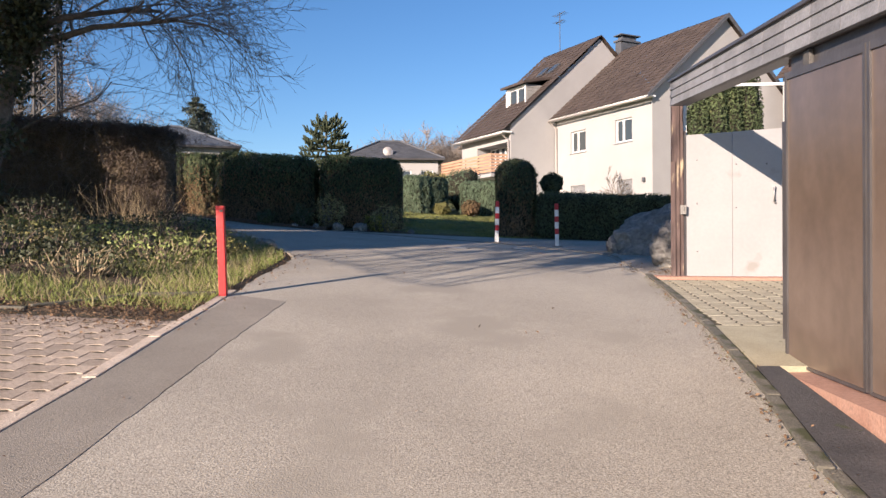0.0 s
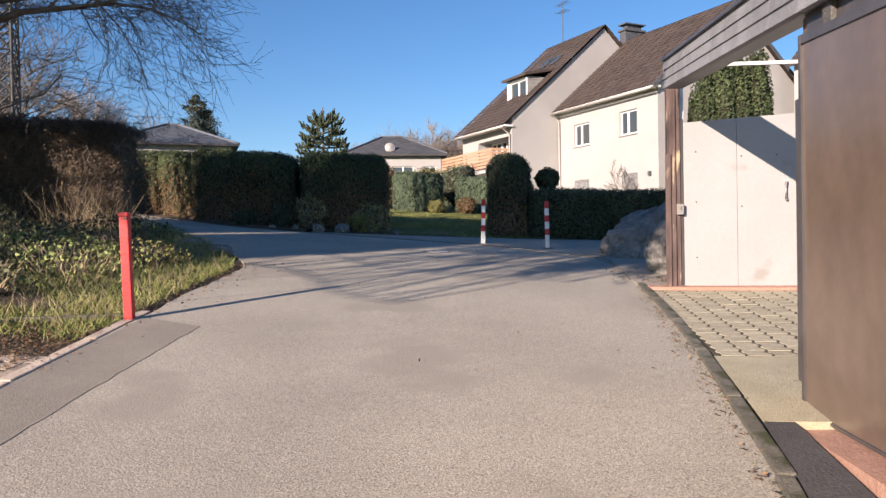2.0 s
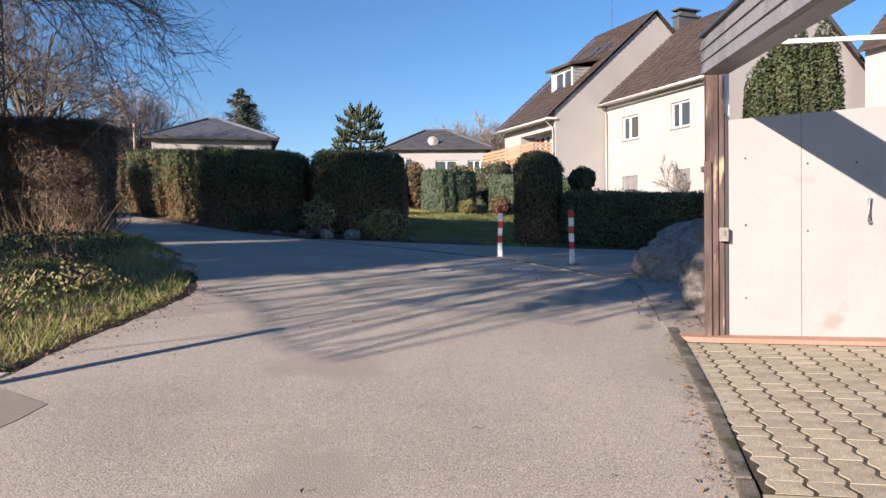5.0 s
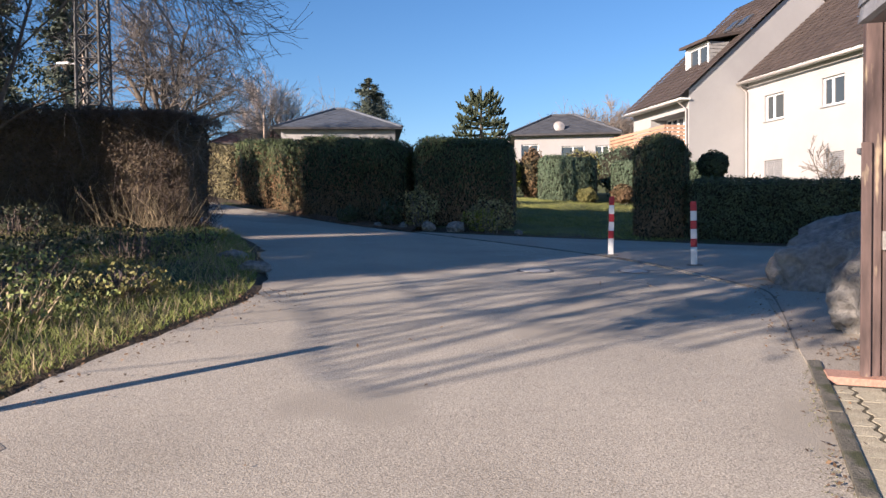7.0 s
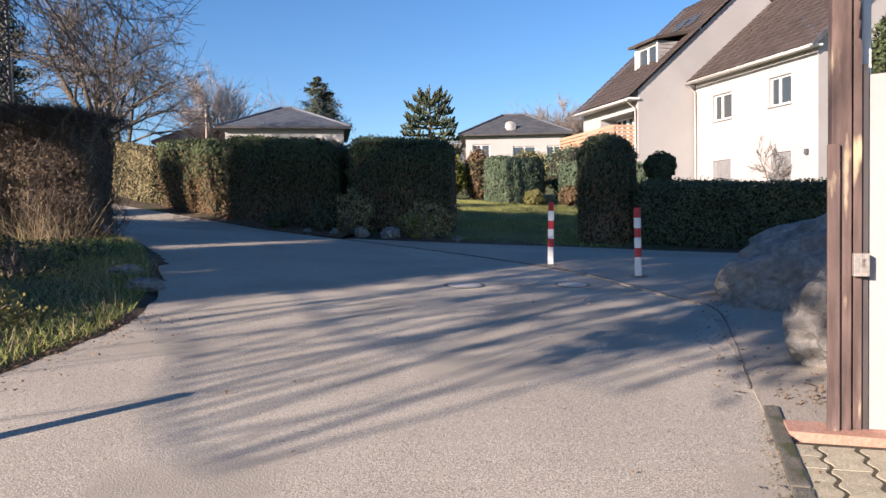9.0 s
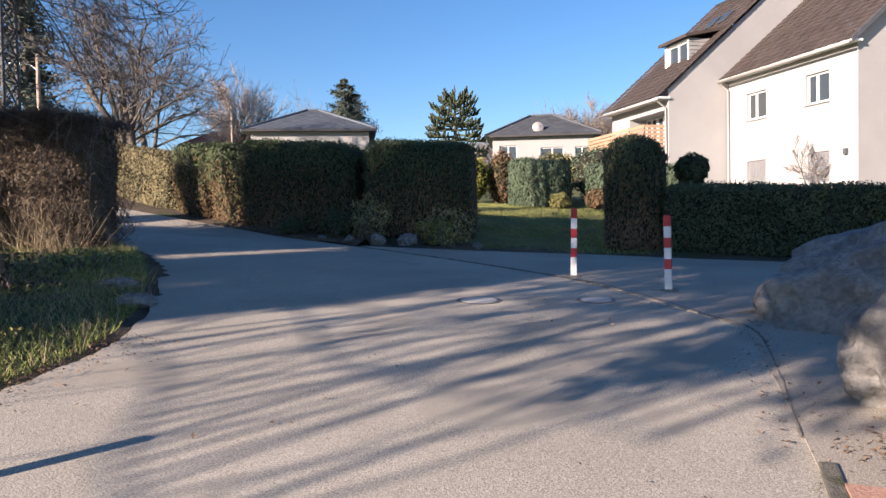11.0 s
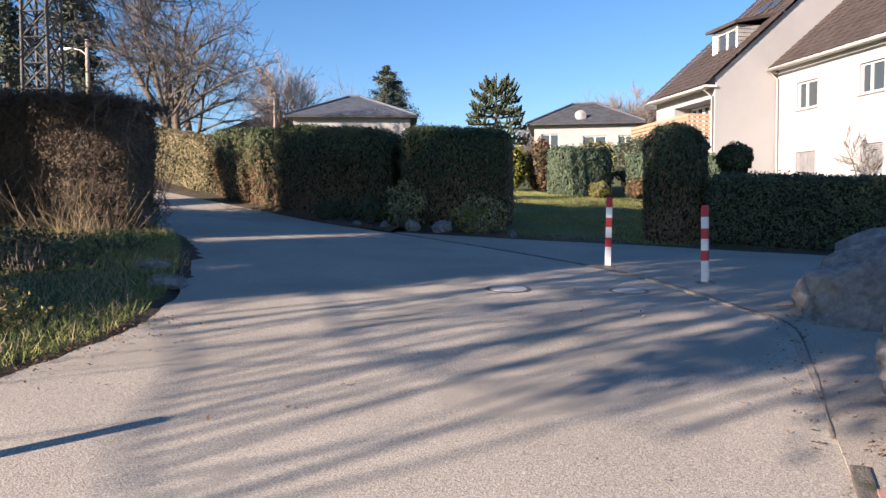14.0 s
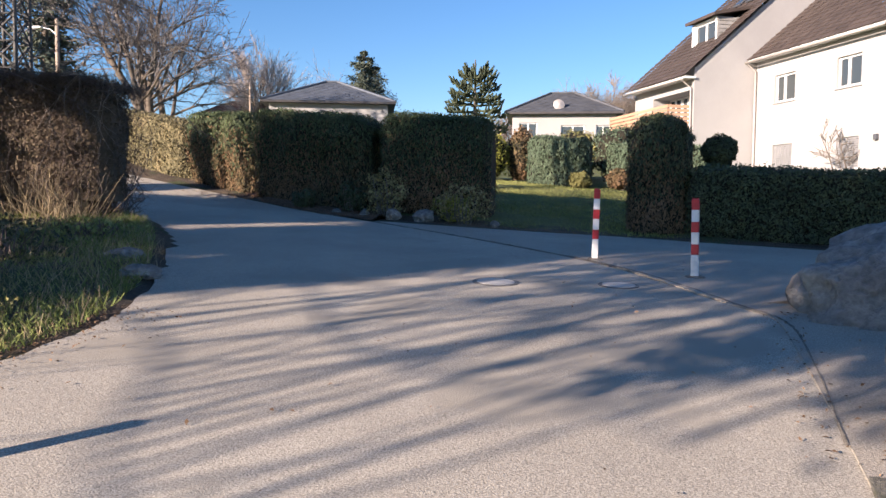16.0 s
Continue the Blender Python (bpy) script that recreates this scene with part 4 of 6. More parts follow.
def house_c():
    """The end of a further house showing past the row."""
    m = Matrix.Translation((15.8, 32.7, 0)) @ HOUSE.to_3x3().to_4x4()
    h = thing("row_house", m, "white gabled house end under dark roof", "house", "row of white houses")
    bm = bmesh.new()
    x0, x1, ze, zr, yb, ym, z0 = -5, 5.0, 8.3, 12.9, 9, 4.5, 0.6
    for y in (0, yb):
        bm.faces.new([bm.verts.new(p) for p in ((x0, y, z0), (x1, y, z0), (x1, y, ze), (x0, y, ze))])
    gable(bm, x0, 0, yb, ym, z0, ze, zr)
    gable(bm, x1, 0, yb, ym, z0, ze, zr)
    part("wall", bm, M_RENDER, h)
    sl = (zr - ze) / ym
    for e in (-0.4, yb + 0.4):
        tiled_slope(h, "roof", x0 - 0.15, x1 + 0.2, (e, ze - 0.4 * sl + 0.1), (ym, zr + 0.1), M_ROOF, col=1.0)


house_c()


def bungalow(x, y, turn, hw, hd, z0, ze, zr, roof_mat, label, ridge=1.0, wins=(), over=0.5):
    """A low house under a hipped tile roof."""
    h = thing("bungalow", pose(x, y, 0, 0, 0, turn), label, "house")
    bm = bmesh.new()
    wall_sheet(bm, -hw, hw, z0, ze, list(wins))
    bmesh.ops.translate(bm, vec=(0, -hd, 0), verts=bm.verts)
    for a, b in (((-hw, -hd), (-hw, hd)), ((hw, -hd), (hw, hd)), ((-hw, hd), (hw, hd))):
        bm.faces.new([bm.verts.new(p) for p in ((*a, z0), (*b, z0), (*b, ze), (*a, ze))])
    part("wall", bm, M_RENDER, h)
    for w in wins:
        window(h, *w, -hd, sill=False)
    ew, ed = hw + over, hd + over
    ln = math.hypot(ed, zr - ze)
    for s in (-1, 1):
        tiled_slope(h, "roof", -ew, ew, (s * ed, ze), (0, zr), roof_mat, row=0.36, col=0.34, hip=(ew - ridge) / ln)
    for s in (-1, 1):
        bm = bmesh.new()
        n = 12
        for i in range(n):
            a, b = i / n, (i + 1) / n
            q = [(s * (ew + (ridge - ew) * a), -ed * (1 - a), ze + (zr - ze) * a + 0.04), (s * (ew + (ridge - ew) * a), ed * (1 - a), ze + (zr - ze) * a + 0.04),
                 (s * (ew + (ridge - ew) * b), ed * (1 - b), ze + (zr - ze) * b + 0.02), (s * (ew + (ridge - ew) * b), -ed * (1 - b), ze + (zr - ze) * b + 0.02)]
            bm.faces.new([bm.verts.new(p) for p in q])
        part("roof_end", bm, roof_mat, h)
    part("fascia", boxes((-ew, ew, -ed - 0.02, -ed + 0.04, ze - 0.11, ze + 0.02), (-ew, -ew + 0.04, -ed + 0.04, ed, ze - 0.11, ze + 0.02), (ew - 0.04, ew, -ed + 0.04, ed, ze - 0.11, ze + 0.02),
                           (-ew + 0.04, ew - 0.04, -ed + 0.04, ed, ze - 0.10, ze - 0.06)), M_FRAME, h)
    tb = Tubes()
    for s in (-1, 1):
        for e in (-1, 1):
            tb.add([Vector((s * ew, e * ed, ze + 0.06)), Vector((s * ridge, 0, zr + 0.08))], [0.09, 0.09], 6)
    tb.add([Vector((-ridge, 0, zr + 0.08)), Vector((ridge, 0, zr + 0.08))], [0.09, 0.09], 6)
    tb.ob("ridge", roof_mat, h)
    return h


bung2 = bungalow(-9.8, 63.6, 11, 3.7, 3.6, 3.4, 7.1, 8.95, M_ROOF_G, "white bungalow with dark grey hipped roof", 0.9, [(-3.2, -1.9, 4.6, 6.4), (-0.2, 1.5, 4.9, 6.2), (2.3, 3.3, 5.0, 6.2)])
dish = new("satellite_dish")
dish.parent = bung2
dish.matrix_basis = pose(-0.35, -3.4, 7.75, 72, 0, 10)
bm = bmesh.new()
bmesh.ops.create_cone(bm, cap_ends=False, segments=20, radius1=0.42, radius2=0.08, depth=0.14)
bm.faces.new([e.verts[0] for e in sorted((e for e in bm.edges if e.is_boundary and e.verts[0].co.length < 0.2), key=lambda e: math.atan2(e.verts[0].co.y, e.verts[0].co.x))])
part("reflector", bm, M_GUTTER, dish)
part("arm", boxes((-0.02, 0.02, -0.35, 0.02, -0.3, -0.26), (-0.02, 0.02, -0.02, 0.02, -0.5, -0.05)), M_STEEL, dish)
bung1 = bungalow(-24.7, 54.2, 24, 3.9, 3.9, 2.4, 7.15, 9.0, M_ROOF_L, "white bungalow with grey corrugated hipped roof", 0.4, [(-2.6, -0.6, 5.2, 6.3)])
bungalow(-34.3, 59.5, 24, 3.4, 3.0, 3.0, 7.15, 8.5, M_ROOF_R, "low house with reddish brown hipped roof", 2.0)


# ---- gate and garage front ----
def fz(y):
    return 1.489 + 0.083 * (y - 7.31)


def garage_front():
    g = thing("garage_lintel", Matrix.Translation((1.24, 0, 0)), "grey shingled lintel over brown garage doors", "garage front")
    ya, yb = -7.0, 7.33
    for k in range(3):
        bm = bmesh.new()
        h0, h1 = 0.085 * k, 0.085 * (k + 1) + 0.02
        n = 34
        for i in range(n):
            a, b = ya + (yb - ya) * i / n + 0.003, ya + (yb - ya) * (i + 1) / n - 0.003
            q = [(-0.045 + 0.0, a, fz(a) + h0), (-0.045, b, fz(b) + h0), (-0.03, b, fz(b) + h1), (-0.03, a, fz(a) + h1)]
            back = [(0.0, y, z) for _, y, z in q]
            vs = [bm.verts.new(p) for p in q + back]
            for f in ((3, 2, 1, 0), (0, 1, 5, 4), (1, 2, 6, 5), (2, 3, 7, 6), (3, 0, 4, 7)):
                bm.faces.new([vs[i2] for i2 in f])
        part("shingle_course", bm, M_SLATE, g)
    bm = bmesh.new()
    for (x0, x1, za, zb) in ((0.002, 0.14, 0.0, 0.25), (-0.06, 0.16, 0.262, 0.285)):
        vs = [bm.verts.new((x, y, fz(y) + z)) for y in (ya, yb) for z in (za, zb) for x in (x0, x1)]
        for f in ((0, 1, 3, 2), (4, 6, 7, 5), (0, 4, 5, 1), (2, 3, 7, 6), (0, 2, 6, 4), (1, 5, 7, 3)):
            bm.faces.new([vs[i] for i in f])
    part("beam", bm, M_FRAME, g)
    bm = bmesh.new()
    vs = [bm.verts.new((x, y, fz(y) - z)) for y in (ya, 4.02) for z in (0.002, 0.11) for x in (0.03, 0.10)]
    for f in ((0, 2, 3, 1), (4, 5, 7, 6), (0, 1, 5, 4), (2, 6, 7, 3), (0, 4, 6, 2), (1, 3, 7, 5)):
        bm.faces.new([vs[i] for i in f])
    part("door_rail", bm, M_FRAME, g, "dark steel sliding rail")
    for y in (3.7, 2.55, 1.42):
        part("roller_bracket", boxes((0.0, 0.03, y - 0.05, y + 0.05, fz(y) - 0.13, fz(y) - 0.012), bevel=0.006), M_IRON, g, "black roller bracket")
    # end post under the lintel and a raised-edge stop
    part("post", boxes((0.045, 0.085, 4.05, 4.11, -0.78, fz(4.08) - 0.004)), M_POST, g, "thin reddish brown upright")
    part("stop_plate", boxes((-0.02, 0.02, 4.0, 4.06, -0.70, 0.78), bevel=0.004), M_FRAME, g)


garage_front()


def garage_door(y1, w):
    """One brown enamelled sliding leaf with a dark frame and pressed ribs."""
    d = thing("garage_door", Matrix.Translation((1.215, y1 - w, -0.845)), "brown enamelled metal sliding garage door, closed", "garage door", "garage doors")
    t0, t1 = fz(y1 - w) - 0.115 + 0.845, fz(y1) - 0.115 + 0.845

    def slant(rows):
        bm = bmesh.new()
        for x0, x1, a, b, za, zb in rows:
            vs = []
            for y in (a, b):
                lim = t0 + (t1 - t0) * y / w
                for z in (za, zb):
                    for x in (x0, x1):
                        vs.append(bm.verts.new((x, y, lim + z if z <= 0 else z)))
            for f in ((0, 2, 3, 1), (4, 5, 7, 6), (0, 1, 5, 4), (2, 6, 7, 3), (0, 4, 6, 2), (1, 3, 7, 5)):
                bm.faces.new([vs[i] for i in f])
        bmesh.ops.recalc_face_normals(bm, faces=bm.faces)
        return bm

    part("leaf", slant([(0.0, 0.03, 0.03, w - 0.03, 0.012, -0.05)]), M_BROWN, d)
    for y in (0.004, w - 0.034):
        part("stile", slant([(-0.012, 0.035, y, y + 0.03, 0.008, -0.004)]), M_FRAME, d)
    part("top_rail", slant([(-0.010, 0.033, 0.034, w - 0.034, -0.05, -0.004)]), M_FRAME, d)
    part("bottom_rail", boxes((-0.008, 0.033, 0.034, w - 0.034, 0.003, 0.02)), M_FRAME, d)
    return d


for i in range(9):
    garage_door(3.97 - 1.14 * i, 1.13)
plinth = mesh_ob("plinth", *(lambda a: a)(([(1.045, -9, -2.3), (1.4, -9, -2.3), (1.4, 3.9, -2.3), (1.045, 3.9, -2.3), (1.065, -9, -0.86), (1.4, -9, -0.852), (1.4, 3.9, -0.852), (1.065, 3.9, -0.86)],
                 [(3, 2, 1, 0), (4, 5, 6, 7), (0, 1, 5, 4), (1, 2, 6, 5), (2, 3, 7, 6), (3, 0, 4, 7)])), M_PLINTH)
tagged(plinth, "salmon painted concrete plinth under the doors", "plinth", kind="structure")
tagged(part("garage_wall", boxes((1.45, 1.6, -9, 3.0, -2.2, 0.4)), M_RENDER, None), "plain rendered wall behind the garage doors", "wall", kind="structure")


def gate():
    g = thing("gate_post", Matrix.Translation((1.29, 7.62, gz(1.3, 7.65) - 0.02)), "weathered brown timber gate post with peeling paint", "gate post")
    part("upright", boxes((0.0, 0.082, 0.0, 0.09, 0, 2.06), bevel=0.006), M_POST, g)
    part("cover_board", boxes((-0.022, 0.03, -0.02, -0.001, 0.0, 1.36), bevel=0.004), M_POST, g)
    part("rebate_board", boxes((0.092, 0.128, 0.015, 0.085, 0.0, 2.04), bevel=0.004), M_POST, g)
    part("seal_strip", boxes((0.134, 0.158, 0.03, 0.08, 0.0, 1.72)), M_FRAME, g)
    k = new("lock_case")
    k.parent = g
    k.matrix_basis = Matrix.Translation((0.085, -0.012, 0.76))
    part("case", boxes((0, 0.066, -0.012, 0.03, 0, 0.105), bevel=0.006), M_LOCK, k, "grey steel lock case")
    part("keyhole", boxes((0.034, 0.046, -0.0145, -0.0125, 0.045, 0.08)), M_IRON, k)
    w = thing("gate_leaf", Matrix.Translation((1.455, 7.66, gz(1.9, 7.65) + 0.02)), "white sheet-metal gate leaf with a bow handle", "gate")
    bm = bmesh.new()
    for a, b in ((0.0, 0.515), (0.519, 1.35)):
        q = [(a, 0.002), (b, 0.002), (b, 1.640 + 0.062 * b), (a, 1.640 + 0.062 * a)]
        fr = [bm.verts.new((x, 0.0, z)) for x, z in q]
        bk = [bm.verts.new((x, 0.035, z)) for x, z in q]
        bm.faces.new(fr)
        bm.faces.new(bk[::-1])
        for i in range(4):
            j = (i + 1) % 4
            bm.faces.new((fr[j], fr[i], bk[i], bk[j]))
    part("sheet", bm, M_PANEL, w)
    tb = Tubes()
    tb.add([Vector((1.0, 0, 0.86)), Vector((0.965, -0.05, 0.86)), Vector((0.965, -0.05, 1.03)), Vector((1.0, 0, 1.03))], [0.011] * 4, 6)
    tb.ob("handle", M_STEEL, w, "bent steel bow handle")
    for x, z in ((0.12, 1.35), (0.12, 0.85), (0.12, 0.3), (0.56, 1.3), (0.56, 0.8), (0.9, 1.3)):
        bm = bmesh.new()
        bmesh.ops.create_uvsphere(bm, u_segments=6, v_segments=4, radius=0.008, matrix=Matrix.Translation((x, -0.002, z)))
        part("rivet", bm, M_FRAME, w)
    b = thing("gate_stay", Matrix.Translation((1.5, 7.70, 1.775)), "white horizontal bar above the gate", "bar")
    part("bar", boxes((-0.03, 1.6, 0, 0.03, 0, 0.034), bevel=0.004), M_WHITE, b)
    part("bracket", boxes((-0.06, -0.03, 0.0, 0.05, -0.75, 0.03)), M_WHITE, b)
    part("bracket", boxes((1.6, 1.64, 0.0, 0.05, -2.2, 0.03)), M_WHITE, b)


gate()
sill_pts = [(1.10, 7.56), (1.5, 7.54), (2.0, 7.52), (2.9, 7.5)]
loft("gate_sill", sill_pts, [(x, y + 0.16) for x, y in sill_pts], 0.035, M_PLINTH, 16, 2, label="salmon painted sill under the gate", category="sill")


# ---- bollards and posts ----
def bollard(x, y, h, lean, turn, label):
    b = thing("bollard", pose(x, y, gz(x, y) - 0.01, lean[0], lean[1], turn), label, "bollard", "bollards across the drive")
    edges = (-0.18, 0.31, 0.44, 0.59, 0.72, 0.87, 1.0)
    for i in range(6):
        z0, z1 = h * edges[i], h * edges[i + 1]
        bm = box(bmesh.new(), -0.035, 0.035, -0.035, 0.035, z0, z1 - 0.0005, bevel=0.007)
        part("band", bm, M_BWHITE if i % 2 == 0 else M_BRED, b, "white painted band" if i % 2 == 0 else "red painted band")
    part("cap", boxes((-0.03, 0.03, -0.03, 0.03, h + 0.0005, h + 0.012), bevel=0.004), M_BRED, b)
    bm = bmesh.new()
    rb = random.Random(int(x * 100))
    bmesh.ops.create_cone(bm, cap_ends=True, segments=14, radius1=0.12, radius2=0.07, depth=0.03, matrix=Matrix.Translation((0, 0, 0.02)))
    for v in bm.verts:
        v.co.x *= rb.uniform(0.75, 1.25)
        v.co.y *= rb.uniform(0.75, 1.25)
    part("footing", bm, M_TAR, b, "crumbled asphalt round the foot")
    return b


bollard(-0.73, 13.43, 0.81, (0.3, 1.2), 8, "square red and white striped bollard, slightly leaning")
bollard(0.36, 12.57, 0.785, (-0.4, -0.8), -6, "square red and white striped bollard with chipped paint")
rp = thing("marker_post", pose(-3.275, 5.66, gz(-3.27, 5.65) - 0.02, 0.6, -1.5, 6), "red painted square steel post at the kerb", "post")
part("shaft", box(bmesh.new(), -0.034, 0.034, -0.034, 0.034, -0.1, 0.83, bevel=0.006), M_RED, rp)
part("cap", box(bmesh.new(), -0.037, 0.037, -0.037, 0.037, 0.8305, 0.865, bevel=0.01), M_RED, rp)
part("bolt", boxes((0.004, 0.03, -0.042, -0.035, 0.81, 0.825)), M_IRON, rp)


def round_cover(name, x, y, r, label):
    t = thing(name, Matrix.Translation((x, y, gz(x, y))), label, "manhole cover")
    sx = (gz(x + 0.2, y) - gz(x - 0.2, y)) / 0.4
    sy = (gz(x, y + 0.2) - gz(x, y - 0.2)) / 0.4
    t.matrix_world = t.matrix_world @ pose(0, 0, 0, math.degrees(math.atan(sy)), -math.degrees(math.atan(sx)), 0)
    bm = bmesh.new()
    bmesh.ops.create_cone(bm, cap_ends=True, segments=28, radius1=r, radius2=r * 0.985, depth=0.03, matrix=Matrix.Translation((0, 0, -0.0095)))
    part("ring", bm, M_IRON, t)
    bm = bmesh.new()
    bmesh.ops.create_cone(bm, cap_ends=True, segments=28, radius1=r * 0.8, radius2=r * 0.79, depth=0.02, matrix=Matrix.Translation((0, 0, -0.001)))
    part("plate", bm, M_RIM, t, "pale worn concrete infill")


round_cover("manhole_cover", -1.38, 11.5, 0.22, "round manhole cover with pale concrete infill")
round_cover("manhole_cover", -0.3, 11.83, 0.19, "small pale round cover sunk in cracked asphalt")


# ---- boulders ----
def boulder(x, y, r, label, seed, turn=0, sink=0.12, rough=1.0, rise=0.0):
    rx, ry, rz = r
    t = bmesh.new()
    bmesh.ops.create_icosphere(t, subdivisions=5, radius=1)
    rr = np.random.default_rng(seed)
    planes = [(Vector(rr.normal(0, 1, 3)).normalized(), rr.uniform(0.62, 0.9)) for _ in range(16)]
    for v in t.verts:
        d = v.co.normalized()
        k = 1.0
        for n_, h in planes:
            c = d.dot(n_)
            if c > 0.05:
                k = min(k, h / c)
        k = 0.75 * k + 0.25
        k += rough * (0.10 * noise.noise(d * 2.2 + Vector((seed, 0, 0)))) - 0.10 * (1 - abs(noise.noise(d * 3.4 + Vector((0, seed, 0))))) ** 5 + rough * 0.06 * noise.noise(d * 6.0) + 0.03 * noise.noise(d * 14)
        v.co = Vector((d.x * rx, d.y * ry, d.z * rz * (1 + rise * d.x))) * k
    z = gz(x, y)
    ob = mesh_ob("boulder", [], [], M_ROCK)
    t.to_mesh(ob.data)
    t.free()
    ob.data.polygons.foreach_set("use_smooth", [True] * len(ob.data.polygons))
    ob.matrix_world = pose(x, y, z + rz * (1 - sink) * 0.5, 0, 0, turn)
    return tagged(ob, label, "boulder", "boulders at the drive")


boulder(2.42, 11.25, (1.68, 0.95, 1.22), "large grey craggy boulder beside the drive", 4, 8, sink=0.98, rough=0.5, rise=0.28)
boulder(1.70, 8.95, (0.44, 0.40, 0.46), "pale weathered boulder behind the gate post", 9, 30)
boulder(-4.3, 10.2, (0.22, 0.11, 0.09), "flat grey stone at the lane edge", 21, 40)
boulder(-4.95, 10.8, (0.24, 0.16, 0.10), "mossy grey stone in the verge", 25, 70)
for i, (x, y, s) in enumerate([(-4.5, 16.6, 0.17), (-3.95, 16.62, 0.2), (-5.0, 16.55, 0.12), (-2.75, 16.65, 0.10), (-5.5, 16.5, 0.10)]):
    boulder(x, y, (s, s * 0.8, s * 0.8), "grey garden stone at the hedge foot", 31 + i, 40 * i)

# ---- hedges and shrubs ----
hedge("hedge", [(-5.12, 17.72), (-3.1, 17.85)], 0.95, 1.74, "dark clipped thuja hedge block with bare brown foot", "hedge", M_YEW, 3, low=M_YEWB, lump=0.10, density=2600, size=0.042, taper=0.18, ends=0.35, group="thuja hedge blocks")
hedge("hedge", [(-5.26, 17.68), (-6.6, 17.72), (-7.75, 17.85)], 0.95, 1.68, "long clipped thuja hedge browning along its foot", "hedge", M_YEW, 5, low=M_YEWB, lump=0.12, density=2600, size=0.042, taper=0.16, group="thuja hedge blocks")
hedge("hedge", [(-7.62, 18.12), (-8.75, 18.42)], 0.95, 1.58, "sunlit clipped thuja plants with orange-brown foot", "hedge", M_YEW, 6, low=M_YEWB, lump=0.16, density=2600, size=0.045, taper=0.24, group="thuja hedge blocks")
hedge("hedge", [(-8.7, 18.5), (-9.85, 18.85)], 0.9, 1.5, "clipped thuja plants at the end of the row", "hedge", M_YEW, 7, low=M_YEWB, lump=0.16, density=2200, size=0.045, taper=0.22, group="thuja hedge blocks")
hedge("hedge", [(-9.95, 19.0), (-13.5, 20.5), (-19, 22.6)], 0.9, 1.22, "pale brownish privet hedge along the upper lane", "hedge", M_PRIVET, 8, lump=0.10, density=2200, size=0.05)
hedge("hedge", [(-0.72, 17.65), (0.25, 17.65)], 1.05, 1.86, "dark rounded evergreen block, partly brown", "hedge", M_DARKLEAF, 12, low=M_YEWB, lump=0.17, density=2400, size=0.045, ends=0.55)
hedge("hedge", [(0.2, 17.55), (2.4, 17.5), (7.5, 17.2)], 1.0, 1.08, "low dark clipped hedge behind the drive", "hedge", M_DARKLEAF, 14, lump=0.07, density=1900, size=0.048)
bush("topiary_ball", 0.66, 18.1, 0.29, 0.29, 0.56, "dark clipped topiary ball above the hedge", M_DARKLEAF, 15, size=0.05, n=3500, lump=0.3, z=1.22, stems=6)
hedge("hedge", [(-4.1, 25.6), (-2.45, 25.6)], 1.1, 1.28, "sunlit blue-green clipped cypress hedge block", "hedge", M_BLUEGREEN, 17, low=M_BLUEGREEN, lump=0.14, density=1500, size=0.06, ends=0.4)
hedge("hedge", [(-2.0, 25.9), (0.6, 25.9)], 1.0, 1.2, "sunlit blue-green clipped cypress hedge", "hedge", M_BLUEGREEN, 18, low=M_BLUEGREEN, lump=0.14, density=1300, size=0.06, ends=0.35)
for i, (x, y, rx, h, m, lab) in enumerate([
        (-5.25, 25.4, 0.55, 1.3, M_YELLOWLEAF, "yellow-green leafy garden shrub"), (-4.45, 25.9, 0.40, 1.45, M_YEWB, "russet brown conifer shrub on the lawn"),
        (-3.2, 28.0, 0.75, 1.45, M_OLIVE, "olive green shrub behind the cypress hedge"), (-2.0, 28.0, 0.8, 1.65, M_BLUEGREEN, "tall green juniper behind the hedge"),
        (-1.6, 24.8, 0.30, 0.55, M_YEWB, "small brown shrub on the lawn edge"), (-2.6, 24.7, 0.28, 0.4, M_OLIVE, "small brownish shrub before the cypress hedge"),
        (-4.7, 16.75, 0.38, 0.82, M_PALEOLIVE, "small yellowish shrub at the hedge foot"), (-3.3, 16.75, 0.46, 0.66, M_PALEOLIVE, "low yellowish shrub at the hedge corner"),
        (-3.55, 16.95, 0.28, 0.45, M_YELLOWLEAF, "low yellowish shrub at the hedge foot"), (-5.4, 16.85, 0.25, 0.5, M_DARKLEAF, "small dark shrub at the hedge foot"), (-6.3, 16.8, 0.2, 0.35, M_DARKLEAF, "small dark shrub at the hedge foot")]):
    far = y > 20
    bush("shrub", x, y, rx, rx * 0.9, h, lab, m, 40 + i, size=0.075 if far else 0.05, n=2600 if far else 1000, lump=0.3 if far else 0.6, stems=10 if far else 16, core=far)

# tangled deciduous hedge above the verge
M_TANGTWIG = mat("shrub_twig", [(0.3, (0.09, 0.068, 0.058)), (0.7, (0.185, 0.14, 0.115))], 4, 0.9, bump=0.0)
TANGLE = [(-6.9, 12.95), (-8.2, 12.5), (-10.0, 11.9), (-14.5, 11.0)]
M_TANGLE = mat("dry_hedge_leaf", [(0.3, (0.055, 0.042, 0.026)), (0.6, (0.11, 0.08, 0.05)), (0.8, (0.16, 0.13, 0.07))], 2, 0.85, bump=0.0, isl=0.4)
tangle = hedge("hedge", TANGLE, 1.15, 1.42, "clipped leafless brown hedge on bare pale stems", "hedge", M_TANGLE, 22, lump=0.16, density=900, size=0.04, ends=0.45, taper=0.02, inset=0.2, core=M_TANGLE, base=lambda x, y: gz(x, y) + 0.46)
tb = Tubes()
